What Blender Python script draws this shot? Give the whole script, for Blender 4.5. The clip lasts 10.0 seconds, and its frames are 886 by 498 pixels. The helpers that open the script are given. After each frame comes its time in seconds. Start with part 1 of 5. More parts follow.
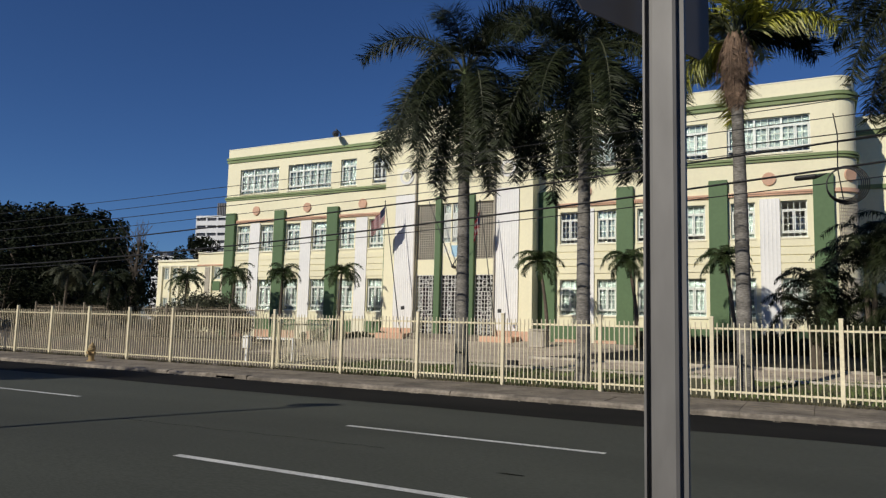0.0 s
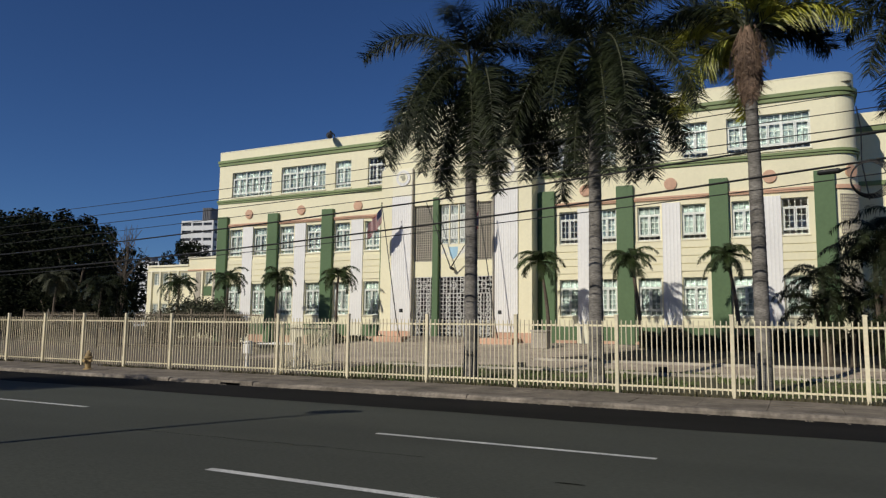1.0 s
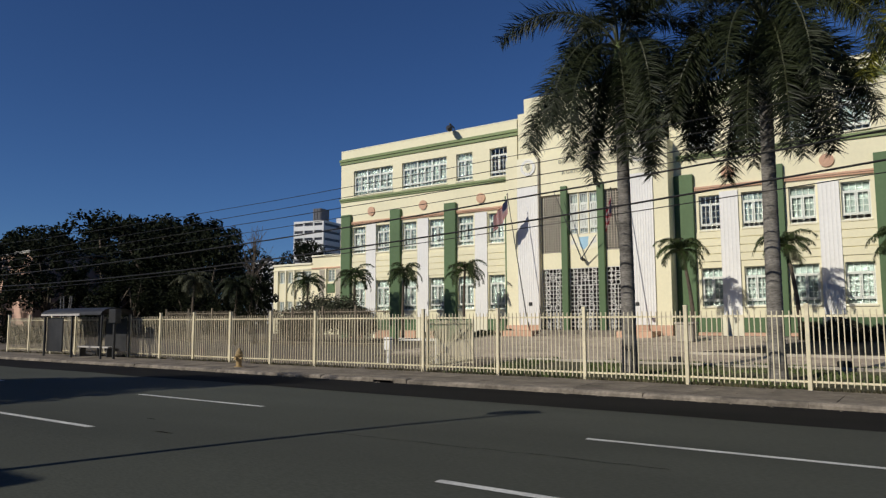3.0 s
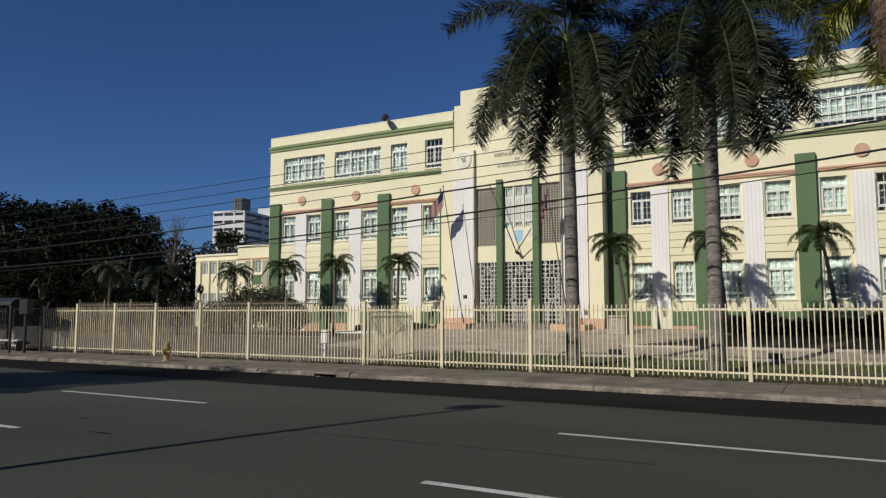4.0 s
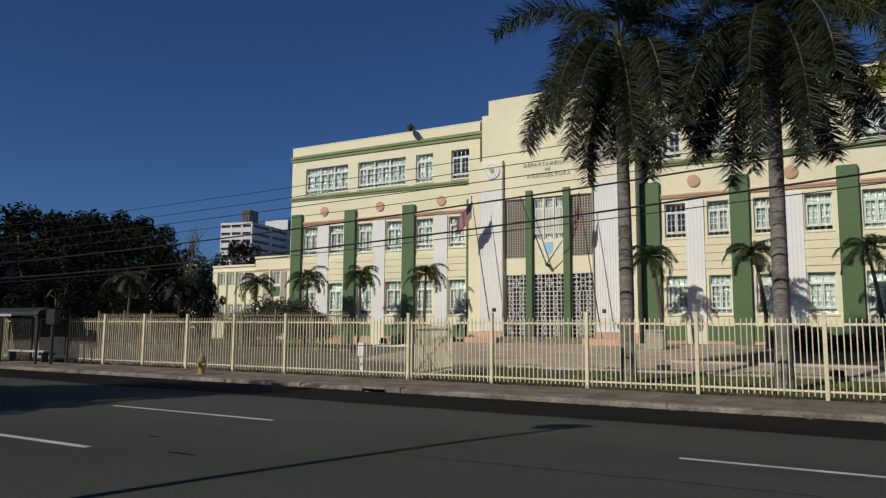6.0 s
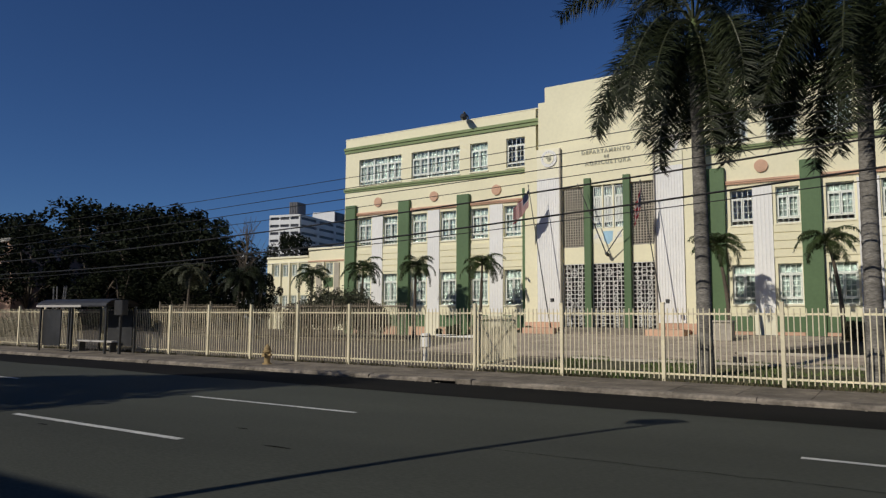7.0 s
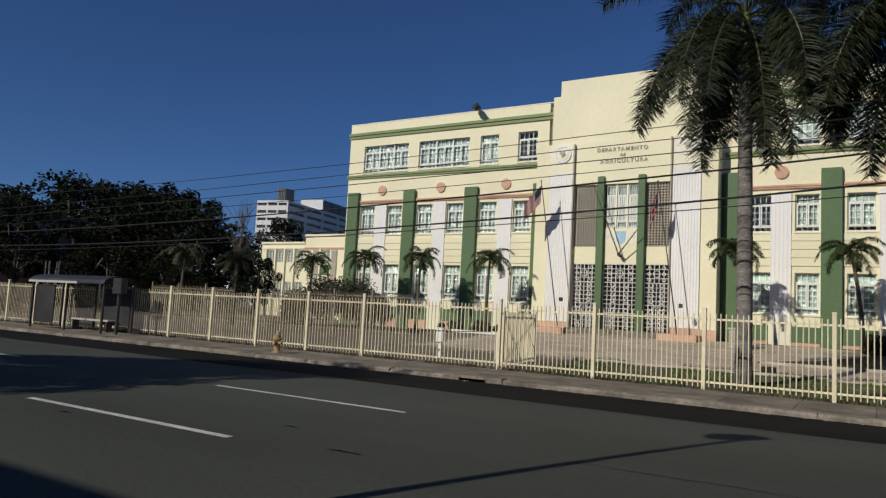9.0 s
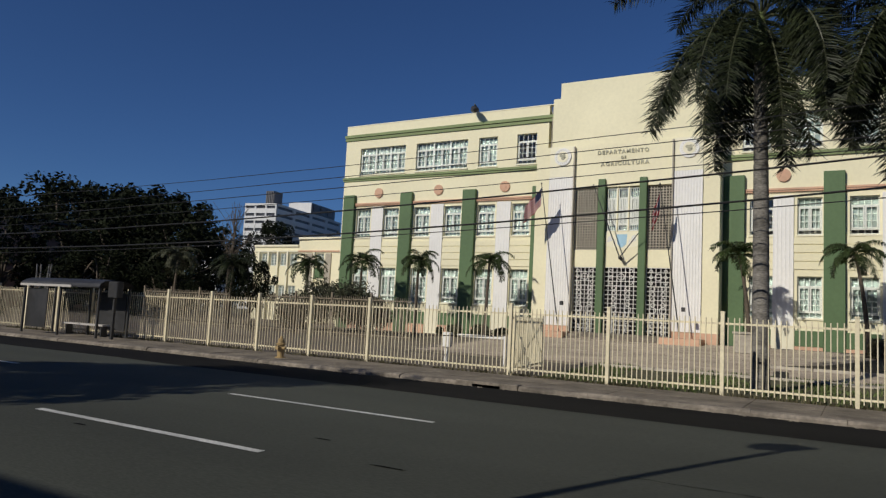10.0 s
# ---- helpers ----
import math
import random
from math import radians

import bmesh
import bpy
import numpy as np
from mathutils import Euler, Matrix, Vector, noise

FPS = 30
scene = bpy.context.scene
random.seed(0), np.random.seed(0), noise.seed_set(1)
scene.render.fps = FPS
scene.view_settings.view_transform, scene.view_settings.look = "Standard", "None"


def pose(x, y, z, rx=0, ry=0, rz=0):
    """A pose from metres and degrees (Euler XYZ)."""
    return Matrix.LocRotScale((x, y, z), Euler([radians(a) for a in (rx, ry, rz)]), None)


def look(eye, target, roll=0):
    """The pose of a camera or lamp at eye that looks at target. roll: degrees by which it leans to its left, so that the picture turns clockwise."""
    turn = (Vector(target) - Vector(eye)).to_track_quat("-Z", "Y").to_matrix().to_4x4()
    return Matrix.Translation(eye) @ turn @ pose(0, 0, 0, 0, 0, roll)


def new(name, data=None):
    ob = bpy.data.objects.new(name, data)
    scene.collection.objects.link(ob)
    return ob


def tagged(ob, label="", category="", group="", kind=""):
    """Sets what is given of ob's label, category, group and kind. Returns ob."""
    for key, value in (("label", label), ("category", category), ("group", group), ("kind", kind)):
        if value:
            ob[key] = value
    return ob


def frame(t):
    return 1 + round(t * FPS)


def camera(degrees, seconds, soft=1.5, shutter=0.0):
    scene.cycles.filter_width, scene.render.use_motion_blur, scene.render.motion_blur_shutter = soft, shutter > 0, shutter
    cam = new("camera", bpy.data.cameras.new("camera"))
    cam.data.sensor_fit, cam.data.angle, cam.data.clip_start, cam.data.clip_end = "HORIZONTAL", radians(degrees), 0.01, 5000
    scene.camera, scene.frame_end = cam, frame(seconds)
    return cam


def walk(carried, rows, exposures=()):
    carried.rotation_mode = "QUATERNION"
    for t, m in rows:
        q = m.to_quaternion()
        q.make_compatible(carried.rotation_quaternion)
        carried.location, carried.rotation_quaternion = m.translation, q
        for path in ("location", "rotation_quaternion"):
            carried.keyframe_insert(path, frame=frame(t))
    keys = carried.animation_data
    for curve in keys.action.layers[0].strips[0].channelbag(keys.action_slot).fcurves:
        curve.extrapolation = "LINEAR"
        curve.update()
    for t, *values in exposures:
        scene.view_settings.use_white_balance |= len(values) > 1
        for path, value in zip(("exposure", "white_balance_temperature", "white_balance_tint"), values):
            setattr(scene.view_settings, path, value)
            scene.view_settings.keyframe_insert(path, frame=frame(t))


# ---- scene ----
cam = camera(64.0, 10.0, soft=1.3)

PATH = [
    (0, (0.118, 0.013, 1.85), (-0.815, 1.769, 2.059), 1.42),
    (0.5, (-0.283, 0.102, 1.825), (-1.193, 1.87, 2.034), 0.04),
    (1, (-0.777, 0.114, 1.825), (-1.675, 1.888, 2.042), 0.64),
    (1.5, (-1.225, 0.091, 1.82), (-2.204, 1.823, 2.024), 0.41),
    (2, (-1.701, 0.182, 1.83), (-2.808, 1.836, 2.029), -0.13),
    (2.2, (-1.886, 0.193, 1.83), (-3.007, 1.837, 2.026), 0.60),
    (3.3, (-2.902, 0.254, 1.828), (-4.052, 1.878, 2.028), -0.40),
    (3.5, (-3.07, 0.26, 1.832), (-4.125, 1.945, 2.045), -0.22),
    (4, (-3.506, 0.296, 1.802), (-4.469, 2.04, 1.982), 0.01),
    (4.5, (-3.924, 0.335, 1.806), (-4.924, 2.057, 1.995), -0.12),
    (5, (-4.315, 0.273, 1.806), (-5.21, 2.046, 2.036), 0.43),
    (5.5, (-4.717, 0.326, 1.765), (-5.605, 2.104, 1.989), 0.20),
    (5.7, (-4.878, 0.289, 1.787), (-5.807, 2.046, 2.007), 0.18),
    (6.8, (-5.788, 0.29, 1.781), (-6.811, 1.996, 1.991), 0.60),
    (7, (-5.954, 0.29, 1.78), (-7.034, 1.962, 1.97), 0.36),
    (7.5, (-6.448, 0.34, 1.761), (-7.609, 1.962, 1.903), 2.00),
    (8, (-6.855, 0.482, 1.763), (-8.012, 2.11, 1.878), 0.51),
    (8.5, (-7.277, 0.525, 1.759), (-8.331, 2.213, 1.957), 3.09),
    (9, (-7.675, 0.51, 1.738), (-8.719, 2.207, 1.913), 3.02),
    (9.5, (-8.077, 0.65, 1.745), (-9.097, 2.361, 1.926), 2.27),
    (10, (-8.5, 0.578, 1.735), (-9.514, 2.292, 1.921), 2.98),
]
walk(cam, [(t, look(eye, target, roll)) for t, eye, target, roll in PATH],
     exposures=((0, 0.15), (0.5, 0.05), (1, 0.0), (2, 0.0), (3.5, 0.08), (4.5, -0.08), (5.5, -0.14), (7, -0.13), (7.5, 0.0), (8, 0.07), (8.5, 0.05), (9, -0.04), (10, -0.08)))

# ---- light: morning sun from behind the camera, clear sky ----
SUN_WAY = Vector((1.13, 3.3, -2.1)).normalized()
world = bpy.data.worlds.new("sky")
scene.world = world
world.use_nodes = True
wn = world.node_tree
sky = wn.nodes.new("ShaderNodeTexSky")
sky.sky_type = "NISHITA"
sky.sun_disc = False
sky.sun_elevation = math.asin(-SUN_WAY.z)
sky.sun_rotation = math.atan2(-SUN_WAY.x, -SUN_WAY.y)
sky.altitude = 1500
sky.air_density, sky.dust_density, sky.ozone_density = 1.0, 0.0, 5.0
tint = wn.nodes.new("ShaderNodeVectorMath")
tint.operation = "MULTIPLY"
tint.inputs[1].default_value = (0.72, 0.98, 1.36)
wn.links.new(sky.outputs[0], tint.inputs[0])
wn.links.new(tint.outputs[0], wn.nodes["Background"].inputs[0])
wn.nodes["Background"].inputs[1].default_value = 0.042
sun = new("sun", bpy.data.lights.new("sun", "SUN"))
sun.data.energy, sun.data.angle, sun.data.color = 3.45, radians(0.5), (1.0, 0.94, 0.83)
sun.rotation_mode = "QUATERNION"
sun.rotation_quaternion = SUN_WAY.to_track_quat("-Z", "Y")


# ---- materials ----
def paint(name, colour, rough=0.7, grain=8.0, vary=0.12, stain=0.5, stains=0.15, bump=0.05, metal=0.0, island=0.0, stretch=(1, 1, 1), spec=0.4):
    """A surface with fine grain, broad stains and relief; vary and stains say how much they darken or lighten it."""
    m = bpy.data.materials.new(name)
    m.use_nodes = True
    nt = m.node_tree
    b = nt.nodes["Principled BSDF"]
    b.inputs["Roughness"].default_value = rough
    b.inputs["Metallic"].default_value = metal
    b.inputs["Specular IOR Level"].default_value = spec
    geo = nt.nodes.new("ShaderNodeNewGeometry")
    mp = nt.nodes.new("ShaderNodeMapping")
    mp.inputs["Scale"].default_value = stretch
    nt.links.new(geo.outputs["Position"], mp.inputs[0])
    value = None
    for scale, amount, detail in ((grain, vary, 4), (stain, stains, 6)):
        n = nt.nodes.new("ShaderNodeTexNoise")
        n.inputs["Scale"].default_value, n.inputs["Detail"].default_value = scale, detail
        nt.links.new(mp.outputs[0], n.inputs["Vector"])
        r = nt.nodes.new("ShaderNodeMapRange")
        r.inputs["From Min"].default_value, r.inputs["From Max"].default_value = 0.3, 0.7
        r.inputs["To Min"].default_value, r.inputs["To Max"].default_value = 1 - amount, 1 + amount
        nt.links.new(n.outputs["Fac"], r.inputs["Value"])
        if value is None:
            value, fine = r.outputs[0], n
        else:
            mul = nt.nodes.new("ShaderNodeMath")
            mul.operation = "MULTIPLY"
            nt.links.new(value, mul.inputs[0])
            nt.links.new(r.outputs[0], mul.inputs[1])
            value = mul.outputs[0]
    if island:
        for socket in ((geo.outputs["Random Per Island"],) if island > 0 else (nt.nodes.new("ShaderNodeObjectInfo").outputs["Random"],)):
            r = nt.nodes.new("ShaderNodeMapRange")
            r.inputs["To Min"].default_value, r.inputs["To Max"].default_value = 1 - abs(island), 1 + abs(island)
            nt.links.new(socket, r.inputs["Value"])
            mul = nt.nodes.new("ShaderNodeMath")
            mul.operation = "MULTIPLY"
            nt.links.new(value, mul.inputs[0])
            nt.links.new(r.outputs[0], mul.inputs[1])
            value = mul.outputs[0]
    mix = nt.nodes.new("ShaderNodeVectorMath")
    mix.operation = "SCALE"
    mix.inputs[0].default_value = colour
    nt.links.new(value, mix.inputs["Scale"])
    nt.links.new(mix.outputs[0], b.inputs["Base Color"])
    if bump:
        bp = nt.nodes.new("ShaderNodeBump")
        bp.inputs["Strength"].default_value, bp.inputs["Distance"].default_value = bump, 0.02
        nt.links.new(fine.outputs["Fac"], bp.inputs["Height"])
        nt.links.new(bp.outputs[0], b.inputs["Normal"])
    return m


def glass(name, colour):
    m = bpy.data.materials.new(name)
    m.use_nodes = True
    b = m.node_tree.nodes["Principled BSDF"]
    b.inputs["Base Color"].default_value = (*colour, 1)
    b.inputs["Roughness"].default_value = 0.03
    b.inputs["Transmission Weight"].default_value = 1.0
    b.inputs["IOR"].default_value = 1.45
    return m


CREAM = paint("cream_render", (0.79, 0.74, 0.52), 0.75, 6, 0.03, 0.25, 0.06, 0.04)
CREAM_PALE = paint("pale_cream_render", (0.79, 0.75, 0.57), 0.75, 6, 0.03, 0.3, 0.06, 0.04)
WHITE = paint("white_paint", (0.78, 0.77, 0.74), 0.6, 6, 0.03, 0.4, 0.06, 0.03)
FRAME = paint("white_window_paint", (0.72, 0.74, 0.68), 0.45, 10, 0.03, 0.8, 0.06, 0.02)
GREEN = paint("green_paint", (0.090, 0.152, 0.068), 0.65, 6, 0.06, 0.3, 0.10, 0.04)
GREEN_PALE = paint("pale_green_paint", (0.19, 0.242, 0.105), 0.65, 6, 0.06, 0.4, 0.10, 0.04)
SALMON = paint("salmon_paint", (0.58, 0.36, 0.245), 0.7, 6, 0.06, 0.5, 0.14, 0.05)
BLIND = paint("window_blind", (0.31, 0.37, 0.345), 0.8, 5, 0.10, 0.4, 0.18, 0.02, island=-0.18)
# near-black that stands for shade in the lobby and the drain opening
DARK = paint("interior_shade_black", (0.02, 0.02, 0.02), 0.9, 4, 0.2, 0.5, 0.2, 0)
GLASS = glass("clear_glass", (0.92, 0.97, 0.95))
SMOKE = glass("smoked_glass", (0.05, 0.07, 0.08))
BREEZE = paint("brown_breeze_block", (0.42, 0.385, 0.315), 0.9, 9, 0.15, 0.6, 0.15, 0.1)
LATTICE = paint("white_lattice_paint", (0.66, 0.65, 0.61), 0.6, 10, 0.08, 0.7, 0.1, 0.03)
ROOF = paint("roof_felt", (0.30, 0.29, 0.27), 0.9, 3, 0.1, 0.3, 0.2, 0.1)
FENCE = paint("cream_fence_paint", (0.72, 0.65, 0.46), 0.5, 14, 0.08, 1.2, 0.14, 0.03, island=-0.07)
# two darker tones of the fence cream: yard fence, then left-hand pickets
FENCE_TAN = paint("dark_tan_fence_paint", (0.24, 0.20, 0.145), 0.6, 14, 0.12, 1.2, 0.2, 0.03, island=-0.15)
FENCE_DARKER = paint("darker_fence_paint", (0.56, 0.49, 0.345), 0.6, 14, 0.12, 1.2, 0.2, 0.03, island=-0.15)
ASPHALT = paint("asphalt", (0.056, 0.060, 0.048), 0.9, 45, 0.2, 0.22, 0.26, 0.08, stretch=(0.3, 1, 1), spec=0.25)
ASPHALT_DARK = paint("new_asphalt", (0.0125, 0.012, 0.0115), 0.95, 30, 0.2, 0.5, 0.3, 0.08, stretch=(0.4, 1, 1), spec=0.08)
TAR = paint("tar", (0.004, 0.004, 0.004), 0.95, 12, 0.2, 1, 0.2, 0.1, spec=0.05)
LINE = paint("road_paint", (0.55, 0.55, 0.52), 0.7, 25, 0.22, 2.0, 0.22, 0.05)
CONCRETE = paint("pavement_concrete", (0.165, 0.14, 0.108), 0.9, 9, 0.22, 1.1, 0.42, 0.25, island=-0.07)
KERB = paint("kerb_concrete", (0.185, 0.16, 0.13), 0.9, 10, 0.28, 1.6, 0.5, 0.3, island=-0.05)
CONCRETE_PALE = paint("pale_edging_concrete", (0.42, 0.38, 0.32), 0.9, 9, 0.15, 1.2, 0.25, 0.15)
LOT = paint("car_park_paving", (0.15, 0.125, 0.095), 0.9, 9, 0.15, 0.35, 0.25, 0.1)
PAVER = paint("plaza_paver", (0.42, 0.35, 0.275), 0.85, 9, 0.12, 0.5, 0.15, 0.1, island=0.16)
EARTH = paint("dry_earth_and_grass", (0.09, 0.085, 0.045), 1.0, 3, 0.3, 0.3, 0.3, 0.3)
GRASS = paint("grass", (0.085, 0.115, 0.035), 0.8, 2, 0.25, 0.35, 0.3, 0, island=0.3)
PALM_LEAF = paint("palm_leaf", (0.021, 0.027, 0.011), 0.5, 3, 0.2, 0.5, 0.2, 0, island=0.5, spec=0.16)
PALM_STEM = paint("palm_leaf_stem", (0.055, 0.06, 0.03), 0.5, 6, 0.2, 1, 0.2, 0)
PALM_YOUNG = paint("young_palm_leaf", (0.30, 0.30, 0.04), 0.45, 3, 0.25, 0.5, 0.25, 0, island=0.4)
PALM_DEAD = paint("dead_palm_leaf", (0.17, 0.112, 0.075), 0.8, 6, 0.3, 1, 0.3, 0, island=0.4)
SMALL_PALM_LEAF = paint("garden_palm_leaf", (0.030, 0.046, 0.013), 0.5, 3, 0.2, 0.5, 0.2, 0, island=0.35, spec=0.2)
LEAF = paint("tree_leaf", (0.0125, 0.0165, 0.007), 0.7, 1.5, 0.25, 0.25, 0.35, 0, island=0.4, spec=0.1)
BARK = paint("grey_palm_bark", (0.18, 0.168, 0.15), 0.95, 9, 0.42, 1.1, 0.45, 0.5, stretch=(1, 1, 3.5), spec=0.15)
CROWNSHAFT = paint("crownshaft", (0.10, 0.13, 0.05), 0.5, 8, 0.15, 1, 0.2, 0.1, stretch=(1, 1, 0.2))
SHRUB = paint("grey_green_shrub_leaf", (0.062, 0.066, 0.040), 0.7, 3, 0.25, 0.6, 0.3, 0, island=0.4, spec=0.2)
HEDGE = paint("brown_green_hedge_leaf", (0.085, 0.075, 0.042), 0.7, 3, 0.25, 0.6, 0.3, 0, island=0.4, spec=0.2)
YARD_PALM = paint("pale_dusty_palm_leaf", (0.060, 0.064, 0.036), 0.6, 3, 0.2, 0.5, 0.2, 0, island=0.4, spec=0.2)
LOUVRE = paint("grey_plant_room_louvre", (0.16, 0.16, 0.17), 0.7, 1, 0.1, 0.2, 0.1, 0)
WOOD = paint("tree_bark", (0.10, 0.08, 0.06), 0.9, 10, 0.25, 1, 0.25, 0.4)
STEEL = paint("galvanised_steel", (0.165, 0.162, 0.16), 0.6, 18, 0.12, 2.0, 0.18, 0.05, metal=0.2, stretch=(1, 1, 0.3))
SIGN_BACK = paint("sign_back", (0.16, 0.15, 0.145), 0.6, 8, 0.06, 1.5, 0.1, 0.02, metal=0.2)
BLACK = paint("black_rubber", (0.012, 0.012, 0.012), 0.5, 10, 0.2, 1, 0.2, 0.02)
IRON = paint("dark_metal", (0.05, 0.05, 0.05), 0.5, 10, 0.2, 1, 0.2, 0.05, metal=0.3)
SHELTER = paint("weathered_shelter_panel", (0.030, 0.030, 0.031), 0.5, 5, 0.2, 0.8, 0.3, 0.05)
YELLOW = paint("hydrant_yellow", (0.34, 0.24, 0.11), 0.6, 10, 0.15, 3, 0.25, 0.05)
RED = paint("red_cloth", (0.26, 0.025, 0.035), 0.85, 20, 0.1, 2, 0.1, 0.02)
BLUE = paint("blue_cloth", (0.012, 0.017, 0.05), 0.85, 20, 0.1, 2, 0.1, 0.02)
CLOTH = paint("white_cloth", (0.42, 0.40, 0.38), 0.85, 20, 0.06, 2, 0.06, 0.02)
LETTERS = paint("letter_metal", (0.40, 0.39, 0.29), 0.6, 10, 0.1, 2, 0.1, 0)
OFFICE = paint("white_office_render", (0.62, 0.62, 0.62), 0.8, 1, 0.04, 0.1, 0.08, 0)
OFFICE_GLASS = paint("office_window_band", (0.05, 0.05, 0.06), 0.3, 1, 0.2, 0.2, 0.2, 0)
PINK = paint("pink_render", (0.55, 0.36, 0.28), 0.8, 4, 0.05, 0.3, 0.1, 0.03)
PALE_BLUE = paint("pale_blue_paint", (0.35, 0.55, 0.68), 0.7, 6, 0.06, 1, 0.1, 0)


# ---- mesh helpers ----
class Geo:
    """Vertices and faces gathered for one mesh."""

    def __init__(self):
        self.v, self.f, self.m = [], [], []

    def face(self, pts, m=0):
        n = len(self.v)
        self.v += [tuple(p) for p in pts]
        self.f.append(tuple(range(n, n + len(pts))))
        self.m.append(m)

    def box(self, x0, x1, y0, y1, z0, z1, c=0.0, m=0):
        """A box whose edges along z and at the top are chamfered by c."""
        n = len(self.v)
        if c <= 0:
            self.v += [(x, y, z) for z in (z0, z1) for x, y in ((x0, y0), (x1, y0), (x1, y1), (x0, y1))]
            k = 4
            rings = 2
        else:
            oct8 = lambda d, z: [(x0 + d + c, y0 + d, z), (x1 - d - c, y0 + d, z), (x1 - d, y0 + d + c, z), (x1 - d, y1 - d - c, z), (x1 - d - c, y1 - d, z), (x0 + d + c, y1 - d, z), (x0 + d, y1 - d - c, z), (x0 + d, y0 + d + c, z)]
            self.v += oct8(0, z0) + oct8(0, z1 - c) + oct8(c * 0.8, z1)
            k, rings = 8, 3
        for r in range(rings - 1):
            for i in range(k):
                j = (i + 1) % k
                self.f.append((n + r * k + i, n + r * k + j, n + (r + 1) * k + j, n + (r + 1) * k + i))
                self.m.append(m)
        self.f += [tuple(n + i for i in reversed(range(k))), tuple(n + (rings - 1) * k + i for i in range(k))]
        self.m += [m, m]

    def tube(self, pts, radii, sides=8, m=0, caps=True):
        """A tube along points, with a radius at each."""
        pts = [Vector(p) for p in pts]
        if not hasattr(radii, "__len__"):
            radii = [radii] * len(pts)
        n = len(self.v)
        for i, p in enumerate(pts):
            d = (pts[min(i + 1, len(pts) - 1)] - pts[max(i - 1, 0)]).normalized()
            side = d.cross(Vector((0, 0, 1)) if abs(d.z) < 0.95 else Vector((0, 1, 0))).normalized()
            up = side.cross(d)
            for k in range(sides):
                a = 2 * math.pi * k / sides
                self.v.append(tuple(p + radii[i] * (math.cos(a) * side + math.sin(a) * up)))
        for i in range(len(pts) - 1):
            for k in range(sides):
                j = (k + 1) % sides
                self.f.append((n + i * sides + k, n + i * sides + j, n + (i + 1) * sides + j, n + (i + 1) * sides + k))
                self.m.append(m)
        if caps:
            e = n + (len(pts) - 1) * sides
            self.f += [tuple(n + k for k in reversed(range(sides))), tuple(e + k for k in range(sides))]
            self.m += [m, m]

    def wall(self, x0, x1, z0, z1, holes, y, thick):
        """A wall that faces -y, with openings (x0, x1, z0, z1) cut through it."""
        xs = sorted({x0, x1, *(h[0] for h in holes), *(h[1] for h in holes)})
        zs = sorted({z0, z1, *(h[2] for h in holes), *(h[3] for h in holes)})
        for xa, xb in zip(xs, xs[1:]):
            for za, zb in zip(zs, zs[1:]):
                cx, cz = (xa + xb) / 2, (za + zb) / 2
                if not any(h[0] < cx < h[1] and h[2] < cz < h[3] for h in holes):
                    self.face([(xa, y, za), (xb, y, za), (xb, y, zb), (xa, y, zb)])
                    self.face([(xb, y + thick, za), (xa, y + thick, za), (xa, y + thick, zb), (xb, y + thick, zb)])
        for a, b, c, d in [*holes, (x0, x1, z0, z1)]:
            ring = [(a, c), (b, c), (b, d), (a, d)]
            for (p, q), (r, s) in zip(ring, ring[1:] + ring[:1]):
                self.face([(p, y, q), (p, y + thick, q), (r, y + thick, s), (r, y, s)])

    def band(self, line, z0, z1, d0, d1):
        """A strip along a line in plan, from d0 to d1 out of it (to the right of its way)."""
        line = [Vector((*p, 0)) for p in line]
        out = []
        for i, p in enumerate(line):
            d = (line[min(i + 1, len(line) - 1)] - line[max(i - 1, 0)]).normalized()
            out.append(Vector((d.y, -d.x, 0)))
        rings = [[(p + o * d).to_2d().to_tuple() + (z,) for d, z in ((d0, z0), (d1, z0), (d1, z1), (d0, z1))] for p, o in zip(line, out)]
        for a, b in zip(rings, rings[1:]):
            for k in range(4):
                j = (k + 1) % 4
                self.face([a[k], b[k], b[j], a[j]])
        self.face(rings[0][::-1])
        self.face(rings[-1])

    def fluted(self, x0, x1, y, back, z0, z1, n, deep):
        """A panel that faces -y, its front a row of n shallow flutes, all one surface."""
        prof = [(x0, back)]
        w = (x1 - x0) / n
        for k in range(n):
            for q in range(7):
                a = math.pi * q / 6
                if k == 0 or q:
                    prof.append((x0 + w * k + w * (0.5 - 0.5 * math.cos(a)), y + deep * math.sin(a)))
        prof.append((x1, back))
        m, c = len(prof), len(self.v)
        self.v += [(a, b, z0) for a, b in prof] + [(a, b, z1) for a, b in prof]
        for k in range(m):
            j = (k + 1) % m
            self.f.append((c + k, c + j, c + m + j, c + m + k))
            self.m.append(0)
        self.f += [tuple(c + k for k in reversed(range(m))), tuple(c + m + k for k in range(m))]
        self.m += [0, 0]

    def disc(self, x, z, r, y, thick, sides=24, m=0):
        front = [(x + r * math.cos(2 * math.pi * k / sides), z + r * math.sin(2 * math.pi * k / sides)) for k in range(sides)]
        self.face([(a, y, b) for a, b in front], m)
        for (a, b), (c, d) in zip(front, front[1:] + front[:1]):
            self.face([(a, y, b), (a, y + thick, b), (c, y + thick, d), (c, y, d)], m)

